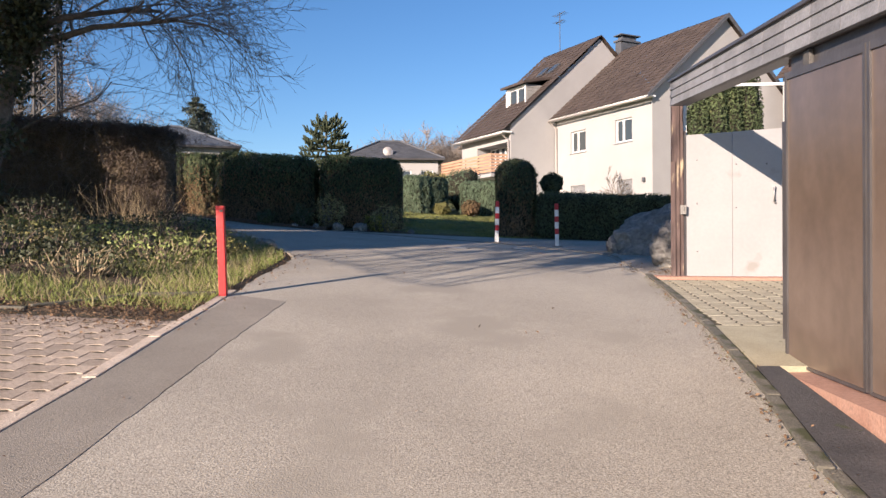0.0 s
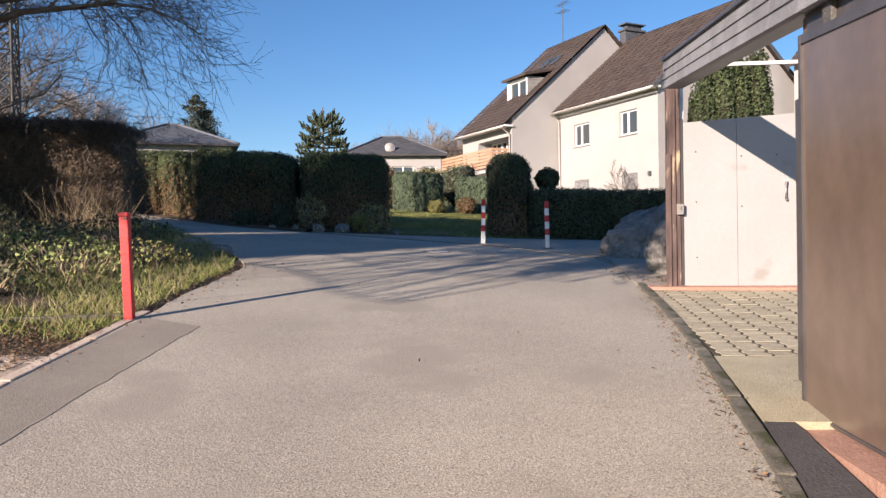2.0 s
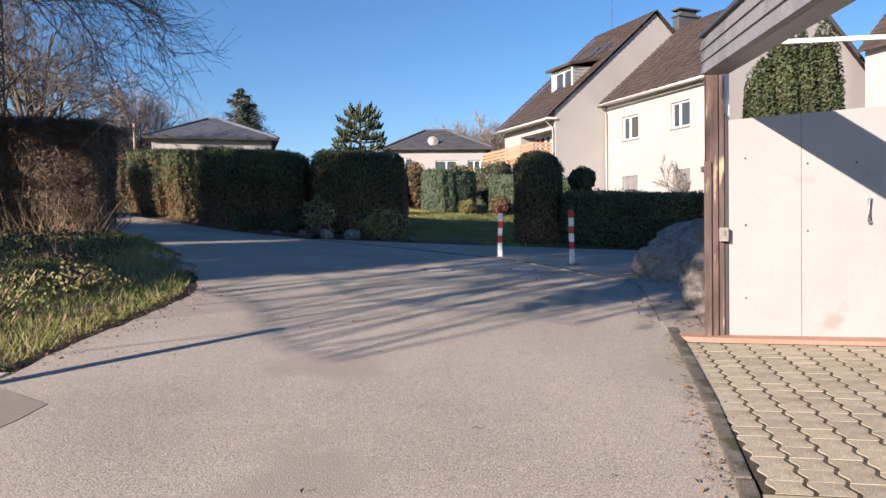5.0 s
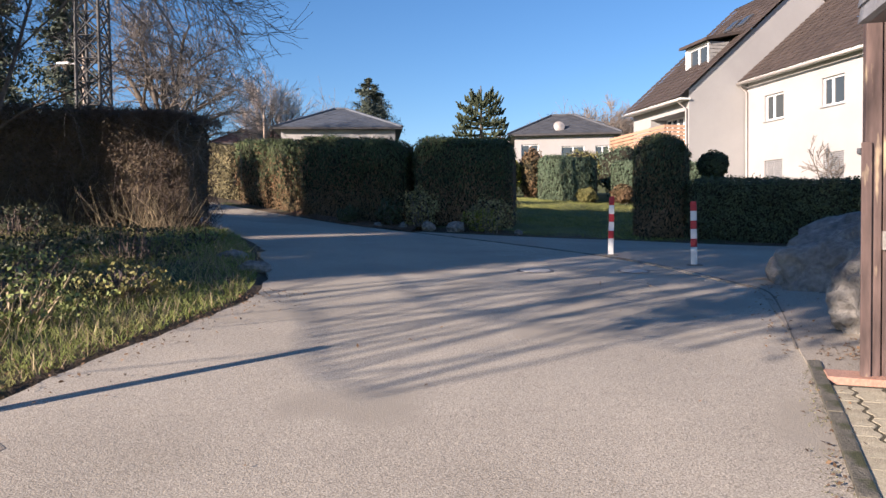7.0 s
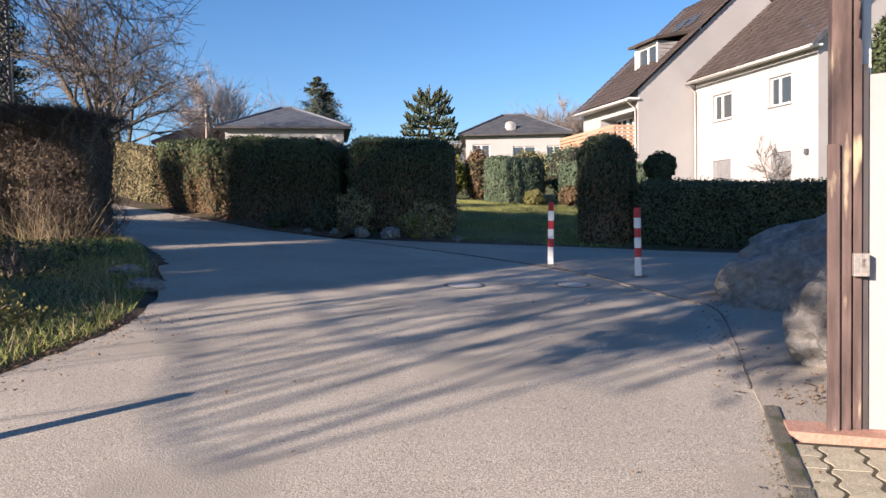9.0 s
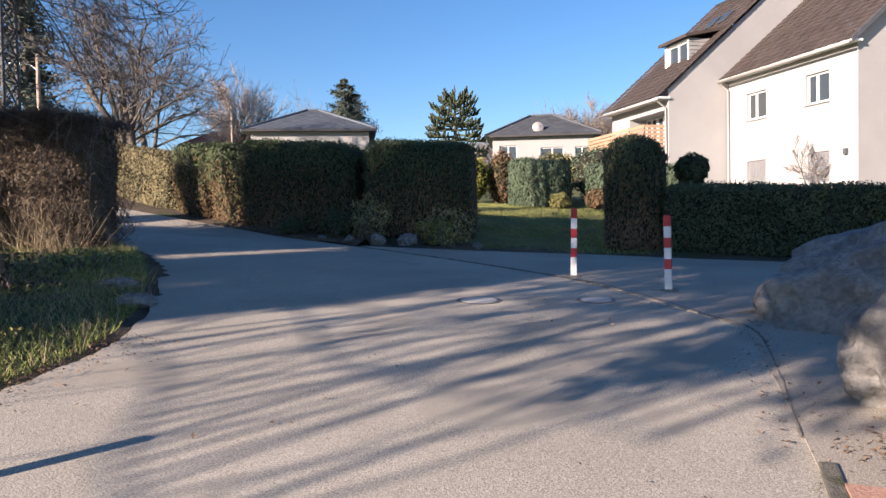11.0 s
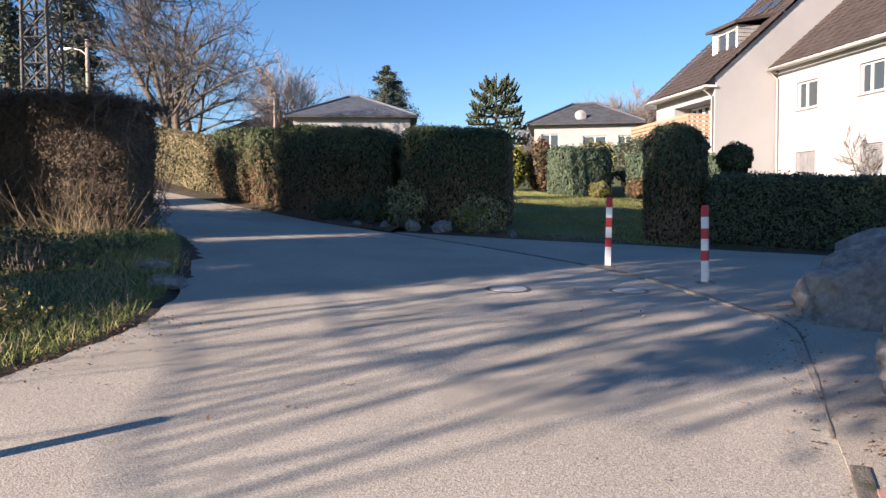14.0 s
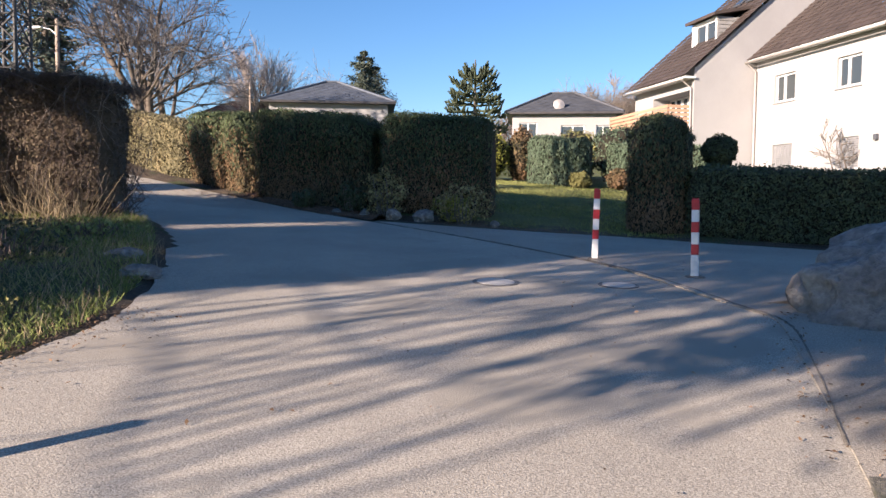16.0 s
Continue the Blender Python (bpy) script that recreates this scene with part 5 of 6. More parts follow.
rt = np.random.default_rng(77)
tp = resample(TANGLE, 300)
for i in range(1300):
    x, y = tp[int(rt.uniform(0, 1) ** 1.2 * 290)]
    x += rt.normal(0, 0.25)
    y -= rt.uniform(-0.45, 0.5)
    x = min(x, -6.95 - 0.3 * rt.random())
    z0 = gz(x, y) - 0.02
    hgt = rt.uniform(0.6, 1.72) * (1 if rt.random() < 0.8 else 0.5)
    p0 = Vector((x, y, z0))
    p2 = p0 + Vector((rt.normal(-0.08, 0.2), rt.normal(0.05, 0.18), hgt))
    p1 = p0.lerp(p2, 0.4) + Vector(rt.normal(0, 0.15, 3))
    q1 = p0.lerp(p2, 0.7) + Vector(rt.normal(0, 0.15, 3))
    w = rt.uniform(0.003, 0.008)
    o_ = tangle.matrix_world.translation
    tb.add([p0 - o_, p1 - o_, q1 - o_, p2 - o_], [w, w * 0.85, w * 0.6, w * 0.35], 3)
    for c in (p1, q1):
        e = c + Vector(rt.normal(0, 0.22, 3))
        tb.add([c - o_, (c + e) / 2 + Vector(rt.normal(0, 0.04, 3)) - o_, e - o_], [w * 0.5, w * 0.4, w * 0.25], 3)
for i in range(15000):
    j = int(rt.uniform(0, 1) ** 1.5 * 290)
    x, y = tp[j]
    side = rt.random()
    top_ = gz(x, y) + 1.84 + 0.07 * noise.noise(Vector((x * 1.4, y * 1.4, 3.0)))
    if side < 0.35:
        dy, z = rt.uniform(-0.55, 0.55), top_ - abs(rt.normal(0, 0.06))
    else:
        dy, z = -0.56 + abs(rt.normal(0, 0.10)), top_ - 1.45 * rt.random() ** 1.7
    x = x + rt.normal(0, 0.12)
    if x > -6.95:
        x = -6.86 - 0.10 * rt.random()
        dy = rt.uniform(-0.55, 0.5)
    c = Vector((x, y + dy, z))
    e = c + Vector(rt.normal(0, 1, 3)).normalized() * rt.uniform(0.07, 0.20)
    w = rt.uniform(0.0022, 0.0046)
    tb.add([c - o_, (c + e) / 2 + Vector(rt.normal(0, 0.02, 3)) - o_, e - o_], [w, w * 0.8, w * 0.4], 3)
tb.ob("stem_growth", M_TANGTWIG, tangle, "bare brown stems")
tb = Tubes()
for i in range(330):
    x, y = tp[int(rt.uniform(0, 1) ** 1.6 * 230)]
    x += rt.normal(0, 0.3)
    y -= rt.uniform(0.4, 0.85)
    x = min(x, -6.85 - 0.3 * rt.random())
    p0 = Vector((x, y, gz(x, y) - 0.02))
    p2 = p0 + Vector((rt.normal(0, 0.24), rt.normal(-0.04, 0.2), rt.uniform(0.25, 0.8)))
    p1 = (p0 + p2) / 2 + Vector(rt.normal(0, 0.05, 3))
    w = rt.uniform(0.0025, 0.006)
    tb.add([p0 - o_, p1 - o_, p2 - o_], [w, w * 0.8, w * 0.4], 3)
tb.ob("dry_growth", M_DRY, tangle, "pale dry stalks at the front")
tb = Tubes()
for (x, y, s) in ((-7.2, 12.5, 0.4), (-7.15, 12.6, -0.4), (-7.45, 12.45, 0.3)):
    p0 = Vector((x, y, gz(x, y) - 0.03))
    tb.add([p0 - o_, p0 + Vector((0.03 * s, 0, 0.35)) - o_, p0 + Vector((-0.12 * s, 0.05, 0.7)) - o_, p0 + Vector((-0.2 * s, 0.15, 1.25)) - o_], [0.045, 0.038, 0.032, 0.018], 7)
tb.ob("old_stem", M_DRY, tangle, "thick pale gnarled stems")

# low brambles and weeds on the verge
rw = np.random.default_rng(5)
weeds = [(-4.7, 7.3), (-5.5, 7.0), (-4.6, 8.4), (-5.1, 6.3), (-6.6, 6.5), (-5.2, 7.9), (-6.2, 7.4), (-7.4, 7.1), (-5.9, 8.6), (-7.0, 8.3), (-8.3, 8.0), (-6.6, 9.4), (-7.8, 9.3), (-5.6, 9.9), (-8.9, 9.4), (-6.9, 10.6), (-5.9, 11.3), (-8.3, 10.7), (-9.4, 7.3), (-6.1, 6.6), (-7.4, 6.0)]
for i, (x, y) in enumerate(weeds):
    m = (M_WEED, M_IVY, M_OLIVE, M_IVY)[i % 4]
    bush("bramble", x, y, rw.uniform(0.45, 0.75), rw.uniform(0.4, 0.6), rw.uniform(0.3, 0.55), "low tangle of bramble and weeds", m, 60 + i, size=0.045, n=850, lump=0.5, stems=45, core=False, stem_mat=M_DRY if i % 3 == 0 else M_TANGTWIG, group="verge weeds", category="weeds")

# ---- trees ----
bare_tree("bare_tree", -7.9, 8.7, 8.6, "old leafless tree with ivy on its trunk", 101, 0.15, 5, spread=0.62, lift=-0.035, kids=(20, 6, 5, 5, 4), limb=0.285, fork=0.48, ivy=9000, crook=0.22, twig_r=0.0042, lean=(0.20, 0.0))
bare_tree("bare_tree", -9.3, 10.6, 7.6, "slim leafless tree beside the pylon", 102, 0.09, 4, stems=3, spread=0.6, kids=(8, 5, 4, 4), fork=0.3, limb=0.30, twig_r=0.0045, crook=0.24, twig=M_TREETWIG)
bare_tree("bare_tree", -24.2, 34.4, 9.6, "spreading leafless tree behind the olive hedge", 103, 0.3, 4, stems=5, spread=0.6, kids=(6, 5, 4, 3), fork=0.25, limb=0.33, twig_r=0.017, twig=M_TREETWIG, crook=0.22)
bare_tree("bare_tree", -27.5, 40.0, 10.0, "leafless garden tree in the distance", 104, 0.25, 4, stems=3, spread=0.5, kids=(6, 5, 4, 4), fork=0.2, limb=0.32, twig_r=0.013, twig=M_TREETWIG)
bare_tree("bare_tree", -33.0, 58.0, 8.6, "pale leafless fan-shaped tree in the distance", 105, 0.2, 3, stems=12, spread=0.32, lift=0.06, kids=(8, 6, 5), fork=0.15, limb=0.36, twig=M_PALETWIG, twig_r=0.016, z=4.3)
for i, (x, y, h) in enumerate([(-19.5, 108, 9), (-13, 104, 11), (-8, 106, 9.0), (-3.5, 104, 10), (1.5, 103, 9), (-24, 112, 8), (-56, 100, 9), (-46, 96, 8), (6, 104, 9), (-10.5, 108, 9), (-5.8, 110, 10), (-1, 108, 9.5), (-16, 108, 9), (4, 108, 9)]):
    bare_tree("bare_tree", x, y, h, "leafless tree on the far skyline", 120 + i, 0.2, 3, stems=4, spread=0.55, kids=(9, 8, 7), fork=0.1, limb=0.46, twig=M_FARTWIG, twig_r=0.034, z=5.6, group="far trees")
conifer("spruce", -29.6, 70.5, 11.2, 6.2, "dark spruce behind the bungalow", 131, z=3.6, size=0.24, per=170, n_tiers=22)
conifer("spruce", -34.5, 74.0, 7.8, 2.0, "small dark spruce in the distance", 132, z=4.0, size=0.3, per=80)
bare_tree("bare_tree", -33.5, 73, 8.5, "leafless tree beside the spruce", 133, 0.2, 3, stems=3, kids=(7, 6, 5), twig=M_FARTWIG, twig_r=0.02, z=4.3)
for i, (x, y, h, r) in enumerate([(-39.6, 43.5, 16.0, 3.3), (-45.0, 43.0, 17.0, 3.2), (-51.0, 45.0, 16.0, 3.2), (-56.0, 42.0, 17.0, 3.4)]):
    conifer("spruce", x, y, h, r, "tall dark spruce beyond the verge", 140 + i, size=0.38, per=60, n_tiers=24, group="dark spruces")


def araucaria(x, y, z0, h):
    t = thing("monkey_puzzle_tree", Matrix.Translation((x, y, z0)), "dark green monkey puzzle tree with curving arms", "tree")
    rng = np.random.default_rng(9)
    tb = Tubes()
    tb.add([Vector((0, 0, h * i / 5)) for i in range(6)], [0.14 * (1 - 0.8 * i / 5) for i in range(6)], 8)
    tb.ob("trunk", M_BARK, t)
    tb = Tubes()
    tiers = 10
    for k in range(tiers):
        u = k / (tiers - 1)
        ln = 1.85 - 0.2 * u - 1.0 * u ** 3
        up = -0.16 + 0.25 * u + 0.7 * u ** 3
        for a in range(5):
            w = a * 1.257 + k * 0.7 + rng.uniform(-0.25, 0.25)
            d = Vector((math.cos(w), math.sin(w), 0))
            side = Vector((-d.y, d.x, 0))
            l2 = ln * rng.uniform(0.85, 1.1)
            c = Vector((0, 0, h * (0.34 + 0.47 * u) + rng.normal(0, 0.07)))
            p = [c, c + d * l2 * 0.4 + Vector((0, 0, up * l2 * 0.4)), c + d * l2 * 0.78 + Vector((0, 0, up * l2 * 0.8 + 0.04)), c + d * l2 + Vector((0, 0, up * l2 + 0.26))]
            tb.add(p, [0.04, 0.06, 0.07, 0.04], 6)
            for f_, sg in ((0.1, -1), (0.3, 1), (0.5, -1), (0.7, 1), (0.85, -1), (1.0, 1)):
                q = p[1].lerp(p[2], f_)
                e = q + side * sg * l2 * rng.uniform(0.16, 0.26) + d * l2 * 0.16
                tb.add([q, q.lerp(e, 0.6) - Vector((0, 0, 0.02)), e + Vector((0, 0, rng.uniform(0.16, 0.34)))], [0.045, 0.058, 0.034], 5)
    tb.ob("crown", M_ARAU, t, "scaly green upturned branches")


araucaria(-10.4, 41.6, 2.7, 5.0)
for i, (x, rx, h) in enumerate([(3.9, 0.36, 3.6), (4.3, 0.36, 4.3), (4.7, 0.34, 4.05), (5.1, 0.36, 4.3)]):
    bush("thuja_shrub", x, 16.6 + 0.1 * i, rx, 0.45, h, "dense green columnar thuja behind the gate", M_YEW, 151 + i, size=0.06, n=11000, lump=0.16, z=0.0, lift=0.54, low=M_YEW, group="thuja columns")
bare_tree("climbing_shrub", 5.22, 34.67, 2.4, "leafless shrub trained up the house wall", 160, 0.04, 3, stems=4, spread=0.3, kids=(4, 3, 3), fork=0.3, limb=0.24, z=1.5, twig_r=0.012, category="shrub")

# unseen evergreens and bare trees added this side of the verge, shading the lane

def shade_spot(along, across):
    """Plan position measured from the lane's middle along the sun's direction and across it."""
    return 0.557 * along + 0.831 * across, 9.3 + 0.831 * along - 0.557 * across


# added crowns, sized and placed by where their shadows land on hedges and lane
for i, (a, c, low, high, r) in enumerate([
        (-16.0, -4.1, 3.6, 8.9, 1.2), (-17.0, -5.9, 3.7, 9.2, 1.15), (-16.0, -7.4, 6.1, 8.7, 0.95), (-16.5, -8.95, 3.5, 8.6, 0.95), (-15.5, -10.0, 3.1, 8.2, 1.0),
        (-18.0, -12.75, 4.4, 8.4, 0.42), (-14.5, -3.6, 5.5, 9.1, 1.2), (-13.4, -1.7, 5.4, 8.9, 1.2), (-12.9, 0.7, 3.7, 8.8, 1.15)]):
    x, y = shade_spot(a, c)
    zg = gz(x, y)
    hz = (high - low) / 2
    bush("shade_evergreen", x, y, r, r, high - zg, "unseen dense evergreen on a bare trunk, added to cast shade", M_DARKLEAF, 170 + i, size=0.14, n=6500, lump=0.32, lift=hz / (high - zg), category="tree", stems=4, stem_mat=M_BARK, group="verge evergreens", core=i != 7, lean=(0, 0) if c < -3 else (0.831 * (-4.2 - c), -0.557 * (-4.2 - c)))


def streak_shade_tree(along, across, seed, reach, bough_z, high):
    """An unseen leafless tree, added so that its long level boughs and many upright shoots streak the lane with shade.
    """
    rng = np.random.default_rng(seed)
    x, y = shade_spot(along, across)
    z0 = gz(x, y) - 0.05
    th = thing("bare_tree", Matrix.Translation((x, y, z0)), "unseen leafless tree with level boughs and upright shoots, added for streaked shade", "tree", "verge bare trees")
    out, fore = Vector((0.831, -0.557, 0)), Vector((0.557, 0.831, 0))
    tb, tw = Tubes(), Tubes()
    top = bough_z - z0
    tb.add([Vector((0, 0, 0)), Vector((0.05, 0.02, top * 0.5)), Vector((0.02, 0.0, top)), Vector((0.1, -0.1, top + 1.6))], [0.2, 0.15, 0.13, 0.05], 9)
    for k, (swing, rise, length) in enumerate(((-0.55, -0.35, 0.95), (-0.2, 0.25, 1.0), (0.12, 0.8, 0.85), (0.4, 0.1, 0.8), (0.55, 1.3, 0.95), (-0.35, 0.9, 0.7))):
        way = (out + fore * swing).normalized()
        ln = reach * length
        p = Vector((0, 0, top + rise))
        bend = rng.uniform(0, 6.28)
        us = np.linspace(0, 1, 11)
        pts = [p + way * ln * u + fore * 0.30 * math.sin(4 * u + bend) * u + Vector((0, 0, 0.3 * u + 0.22 * math.sin(7 * u + bend) * u)) for u in us]
        tb.add(pts, [0.018 - 0.008 * u for u in us], 6)
        n = int(ln / 0.24)
        for j in range(n):
            u = 0.36 + 0.64 * (j + rng.uniform(0, 0.9)) / n
            i = min(int(u * 10), 9)
            q = pts[i].lerp(pts[i + 1], u * 10 - i)
            d = (Vector((0, 0, 1)) + out * rng.normal(0, 0.34) + fore * rng.normal(0, 0.34)).normalized()
            grow(tw, tw, rng, q, d, (high - bough_z) * rng.uniform(0.3, 0.85), rng.uniform(0.012, 0.032), 2, 3, 0.5, 0.02, (5, 5, 5), 0.6, 0.2, 0.011)
    tb.ob("trunk", M_BARK, th)
    tw.ob("crown", M_TWIG, th, "fine upright leafless shoots")


# two such trees out of view, added only for their shadows
streak_shade_tree(-16.0, -4.7, 181, 6.2, 4.6, 8.6)
streak_shade_tree(-14.4, -4.5, 182, 6.6, 4.7, 8.4)


# ---- pylon and street lamp ----
def pylon(x, y, h):
    z0 = gz(x, y) - 0.1
    t = thing("lattice_pylon", pose(x, y, z0, 0, 0, 18), "dark steel lattice power pylon", "pylon")

    def c(z, sx, sy):
        w = 0.23 - 0.005 * z
        return Vector((sx * w, sy * w, z))

    for sx in (-1, 1):
        for sy in (-1, 1):
            tb = Tubes()
            tb.add([c(0, sx, sy), c(h, sx, sy)], [0.034, 0.03], 4)
            tb.ob("leg", M_PYLON, t)
    n = int(h / 0.42)
    for (a, b) in (((-1, -1), (1, -1)), ((1, -1), (1, 1)), ((1, 1), (-1, 1)), ((-1, 1), (-1, -1))):
        tb = Tubes()
        for i in range(n):
            za, zb = h * i / n, h * (i + 1) / n
            tb.add([c(za, *a), c(zb, *b)], [0.019, 0.019], 4)
            tb.add([c(za, *b), c(zb, *a)], [0.019, 0.019], 4)
            tb.add([c(zb, *a), c(zb, *b)], [0.016, 0.016], 4)
        tb.ob("bracing", M_PYLON, t)
    for z in (h - 0.6, h - 1.6):
        tb = Tubes()
        tb.add([Vector((-1.1, 0, z)), Vector((0, 0, z + 0.1)), Vector((1.1, 0, z))], [0.03, 0.05, 0.03], 4)
        tb.ob("crossarm", M_PYLON, t)


pylon(-10.2, 14.25, 9.3)


def street_lamp(x, y, top):
    z0 = gz(x, y) - 0.05
    t = thing("street_lamp", pose(x, y, z0, 0, 0, 10), "wooden pole street lamp with short arm", "street lamp")
    h = top - z0
    tb = Tubes()
    tb.add([Vector((0, 0, 0)), Vector((0, 0, h))], [0.13, 0.09], 10, cap=True)
    tb.ob("pole", M_POLE, t)
    tb = Tubes()
    tb.add([Vector((-0.05, 0, h - 0.75)), Vector((-0.4, 0, h - 0.5)), Vector((-0.85, 0, h - 0.42))], [0.03] * 3, 6)
    tb.ob("arm", M_STEEL, t)
    part("lantern", boxes((-1.5, -0.8, -0.11, 0.11, h - 0.47, h - 0.36), bevel=0.03), M_WHITE, t)


street_lamp(-29.4, 34.3, 9.35)
wood = thing("utility_pole", Matrix.Translation((-25.5, 45.0, gz(-25.5, 45) - 0.1)), "short weathered wooden pole", "pole")
tb = Tubes()
tb.add([Vector((0, 0, 0)), Vector((0, 0, 3.9))], [0.08, 0.07], 8, cap=True)
tb.ob("shaft", M_POLE, wood)

# ---- grass, stalks and leaf litter ----
EDGE = resample(ROAD_L, 300)


def verge_gap(x, y):
    """How far a point lies outside the lane's left edge."""
    if inside(x, y, POLY_ROAD):
        return -1
    return float(np.min(np.hypot(EDGE[:, 0] - x, EDGE[:, 1] - y)))


def ground_z(x, y):
    bank = 0.10 * smooth(0, 2.2, -3.6 - x) * smooth(5.0, 6.5, y) * (1 - smooth(13, 15, y))
    return gz(x, y) + bank - 0.01


def blades(name, pts, size, material, label, category, seed, bend=0.5, width=0.012):
    rng = np.random.default_rng(seed)
    p = np.array(pts)
    n = len(p)
    a = rng.uniform(0, 6.28, n)
    s = np.stack([np.cos(a), np.sin(a), 0 * a], 1)
    ln = size * rng.uniform(0.4, 1.5, (n, 1))
    o = np.stack([rng.normal(0, bend, n), rng.normal(0, bend, n), np.ones(n)], 1)
    tip = p + o * ln
    w = width * rng.uniform(0.6, 1.4, (n, 1))
    v = np.stack([p - s * w * 0.5, p + s * w * 0.5, tip], 1).reshape(-1, 3)
    ob = fast_mesh(name, v, np.arange(3 * n).reshape(-1, 3), material, None)
    return tagged(ob, label, category, kind="stuff")


rg = np.random.default_rng(8)
pts, dry, litter = [], [], []
while len(pts) < 60000:
    x, y = rg.uniform(-10, -3.3), rg.uniform(4.9, 14.5)
    if y < 4.9 + 0.1 * rg.random() or paved(x, y):
        continue
    g = verge_gap(x, y)
    d = noise.noise(Vector((x * 0.9, y * 0.9, 2.0))) + 0.5 * noise.noise(Vector((x * 2.7, y * 2.7, 5.0)))
    if g < 0.12 or d < -0.45 + 0.5 * rg.random() - 0.25 * smooth(2.5, 0.5, g):
        continue
    (pts if rg.random() < 0.86 else dry).append((x, y, ground_z(x, y)))
blades("grass", pts, 0.065, M_GRASS, "rough winter grass on the verge", "grass", 1, width=0.010, bend=0.7)
blades("dry_grass", dry + [(x, y, ground_z(x, y)) for x, y in zip(rg.uniform(-9, -4.2, 3500), rg.uniform(5.6, 11.5, 3500)) if not paved(x, y)], 0.12, M_DRY, "pale dry grass stalks on the verge", "grass", 2, width=0.007, bend=0.55)
pts = []
for y in rg.uniform(-3, 8.0, 2000):
    x = 0.70 + 0.085 * (y - 1.8) * (1 if y < 5 else 0.75) - 0.06 + rg.normal(0, 0.035)
    if noise.noise(Vector((y * 1.3, 0, 7))) > -0.15:
        pts.append((x, y, gz(x, y) + 0.002))
blades("moss", pts, 0.008, M_MOSS, "moss and tiny weeds along the kerb", "moss", 9, width=0.007, bend=0.9)
pts = []
while len(pts) < 36000:
    x, y = rg.uniform(-5.0, 0.3), rg.uniform(16.9, 25.5)
    if x < -3.0 and y < 18.4:
        continue
    pts.append((x, y, gz(x, y) - 0.02))
blades("lawn_grass", pts, 0.04, M_LAWNBLADE, "short lawn grass between the hedges", "grass", 3, width=0.014)
for x, y, m in [(rg.normal(-3.5, 0.22), rg.uniform(4.2, 9.3), 1) for _ in range(900)] + [(rg.uniform(-5.2, -3.3), rg.normal(4.8, 0.33), 1) for _ in range(2600)] + \
        [(rg.normal(1.0, 0.09), rg.uniform(8.0, 11.2), 1) for _ in range(110)] + [(rg.normal(1.45, 0.16), rg.normal(8.2, 0.18), 1) for _ in range(200)] + \
        [(rg.uniform(-9.3, -6.0), rg.normal(17.2, 0.25), 1) for _ in range(500)] + [(rg.uniform(-4, 1), rg.normal(16.5, 0.14), 1) for _ in range(500)] + \
        [(0.62 + 0.08 * (y_ - 1.8) + rg.normal(0, 0.05), y_, 1) for y_ in rg.uniform(-2, 7.5, 520)] + [(rg.uniform(-3, 0.8), rg.uniform(1, 14), 1) for _ in range(70)]:
    litter.append((x, y, gz(x, y) + 0.016))
lc = np.array(litter)
v, f = leaves(np.random.default_rng(4), lc, np.tile((0, 0, 1.0), (len(lc), 1)), 0.026, spread=0.4)
tagged(fast_mesh("leaf_litter", v, f, M_DEAD, None), "scattered dead brown leaves along the edges", "leaves", kind="stuff")
mulch = mesh_ob("mulch_bed", *(lambda n: ([(x, y, gz(x, y) + 0.03 * noise.noise(Vector((x * 3, y * 3, 0))) + k * 0.0 + 0.05 * (0 if j in (0, 4) else 1)) for x, y, j, k in n],
                 [(i * 5 + j, (i + 1) * 5 + j, (i + 1) * 5 + j + 1, i * 5 + j + 1) for i in range(39) for j in range(4)]))(
    [(*(np.array(a) * (1 - j / 4) + np.array(b) * j / 4), j, 0) for a, b in zip(resample([(-4.7, 16.1), (-5.8, 16.35), (-6.9, 16.95), (-7.8, 17.5), (-8.9, 18.5)], 40), resample([(-4.6, 17.4), (-6.6, 17.3), (-7.8, 18.1), (-8.4, 18.6), (-9.2, 19.3)], 40)) for j in range(5)]), M_MULCH, shade=True)
tagged(mulch, "reddish brown mulch bed at the hedge foot", "bed", kind="structure")

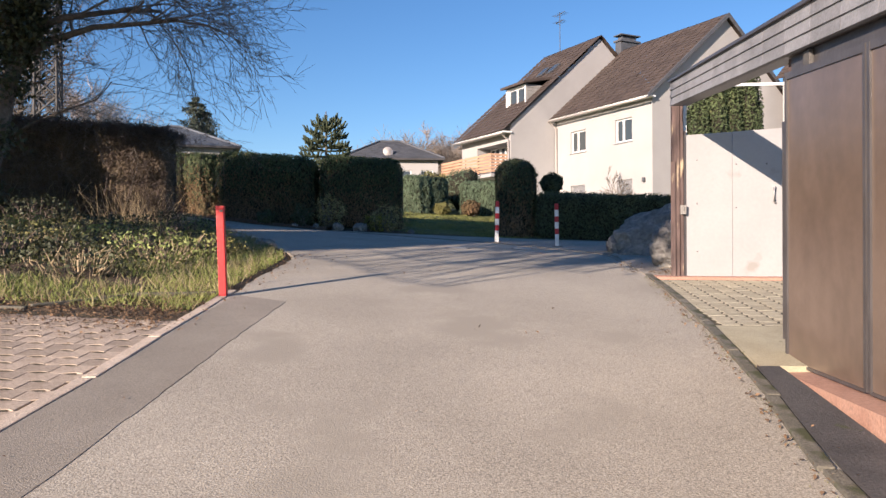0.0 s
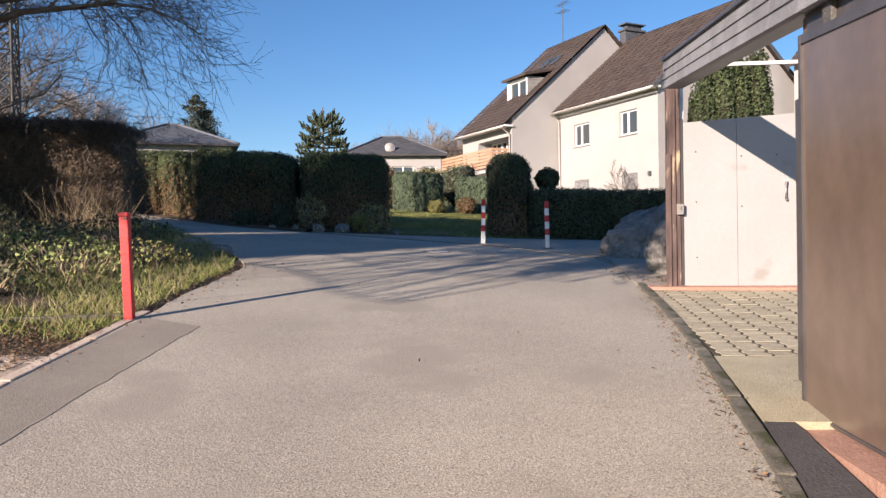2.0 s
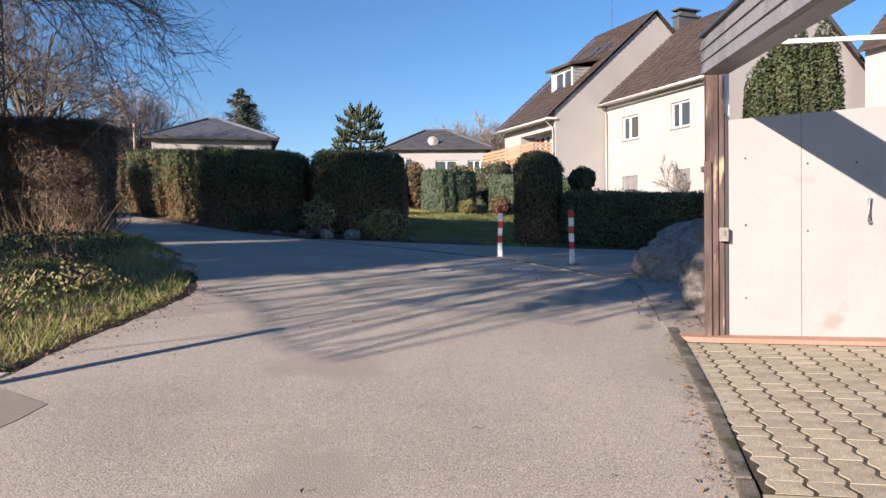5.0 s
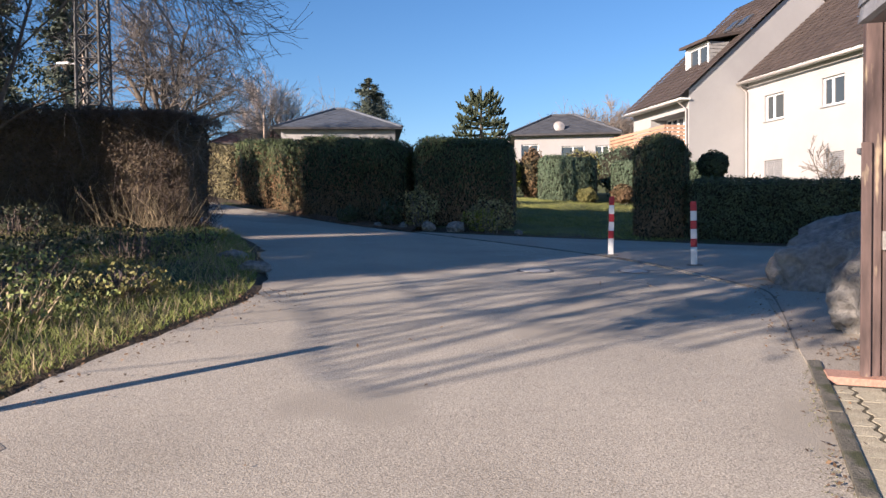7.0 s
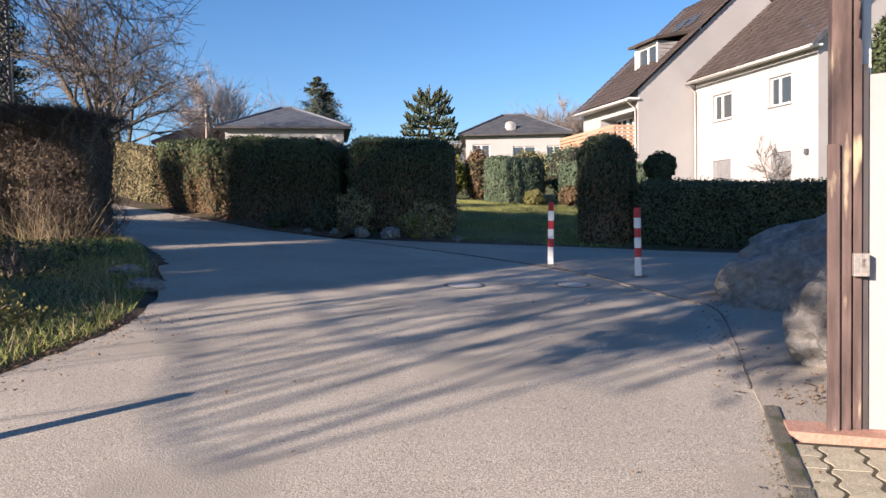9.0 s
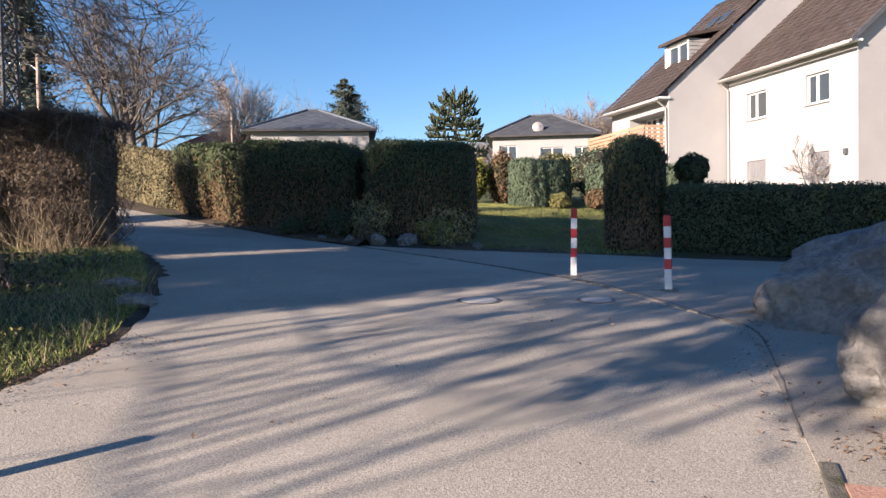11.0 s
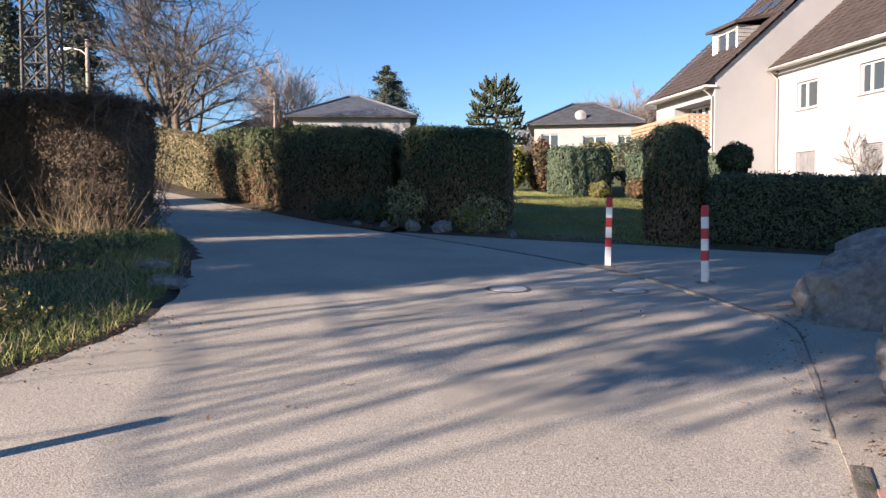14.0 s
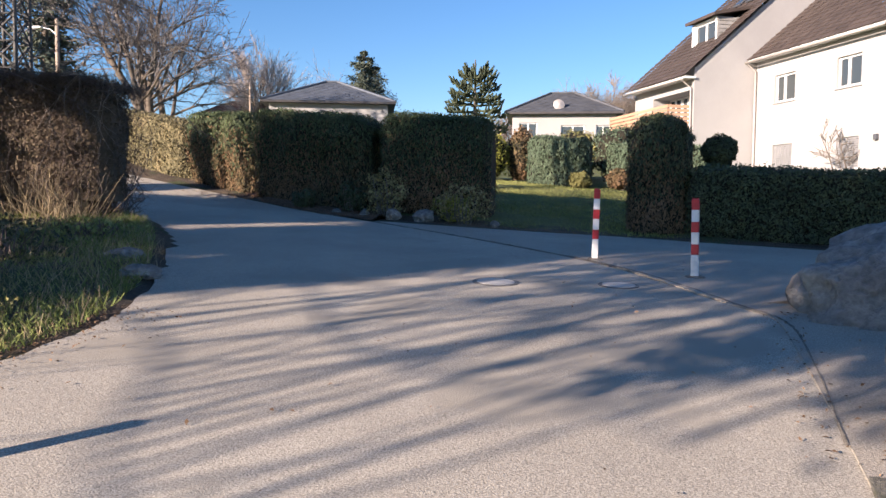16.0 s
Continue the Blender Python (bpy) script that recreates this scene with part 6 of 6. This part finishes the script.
# ---- paving stones ----
def wavy_paver(w, l, amp, name, material, h=0.05, yk=0.975, xk=0.93):
    """A paving stone with two wavy long sides."""
    n = 8
    left = [(-w / 2 + amp * math.sin(2 * math.pi * i / n), -l / 2 + l * i / n) for i in range(n + 1)]
    right = [(x + w - 0.008, y) for x, y in left]
    ring = left + right[::-1]
    me = bpy.data.meshes.new(name)
    m = len(ring)
    v = [(x, y, 0) for x, y in ring] + [(x * xk, y * yk, 0.004) for x, y in ring]
    v += [(x, y, -h) for x, y in ring]
    f = [tuple(m + i for i in range(m))[::-1]] + [(i, m + i, m + (i + 1) % m, (i + 1) % m) for i in range(m)] + [(2 * m + i, i, (i + 1) % m, 2 * m + (i + 1) % m) for i in range(m)]
    me.from_pydata(v, [], f)
    me.update()
    b2 = bmesh.new()
    b2.from_mesh(me)
    bmesh.ops.recalc_face_normals(b2, faces=b2.faces)
    b2.to_mesh(me)
    b2.free()
    me.materials.append(material)
    return me


def paving(name, label, me, cells, lift, turn=0.0):
    root = thing(name, Matrix.Identity(4), label, "pavement", kind="structure")
    rp_ = random.Random(17)
    for x, y in cells:
        sx = (gz(x + 0.1, y) - gz(x - 0.1, y)) / 0.2
        sy = (gz(x, y + 0.1) - gz(x, y - 0.1)) / 0.2
        ob = new("paving_stone", me)
        ob.parent = root
        ob.matrix_basis = pose(x, y, gz(x, y) + lift + rp_.uniform(-0.0012, 0.0012), math.degrees(math.atan(sy)) + rp_.uniform(-0.3, 0.3), -math.degrees(math.atan(sx)) + rp_.uniform(-0.3, 0.3), 0) @ pose(0, 0, 0, 0, 0, turn + rp_.uniform(-0.5, 0.5))
    return root


cells = []
for i in range(11):
    for j in range(21):
        x, y = 1.12 + 0.165 * i, 4.93 + 0.13 * j
        if 1.04 + 0.02 * (y - 4.6) < x < 2.9 and y < 7.52:
            cells.append((x, y))
paving("forecourt_paving", "yellowish interlocking wavy paving stones", wavy_paver(0.158, 0.1296, 0.013, "paving_stone", M_PAVE_R, yk=0.993), cells, 0.0065)
loft("paving_bed_right", [(1.0, 4.86), (1.08, 7.5)], [(2.95, 4.86), (2.95, 7.5)], 0.008, M_JOINT, 20, 8, label="dirt filled joints under the paving", category="pavement")
cells = []
for j in range(30):
    for i in range(14):
        x, y = -3.30 - 0.213 * i + (0.09 if j % 2 else 0), 4.47 - 0.163 * j
        if x > -6.2 and y < 4.5 - 0.12 * (x + 3.2) and y > -0.6:
            cells.append((x, y))
paving("parking_paving", "grey-brown interlocking paving stones with dirty joints", wavy_paver(0.160, 0.208, 0.016, "paving_stone", M_PAVE_L, xk=0.965), cells[:300], -0.0035, 90)
loft("paving_bed_left", [(-6.3, -8), (-6.3, 4.85)], [(-3.18, -8), (-3.25, 4.6)], -0.003, M_JOINT, 50, 12, label="dirt between the paving stones", category="pavement")
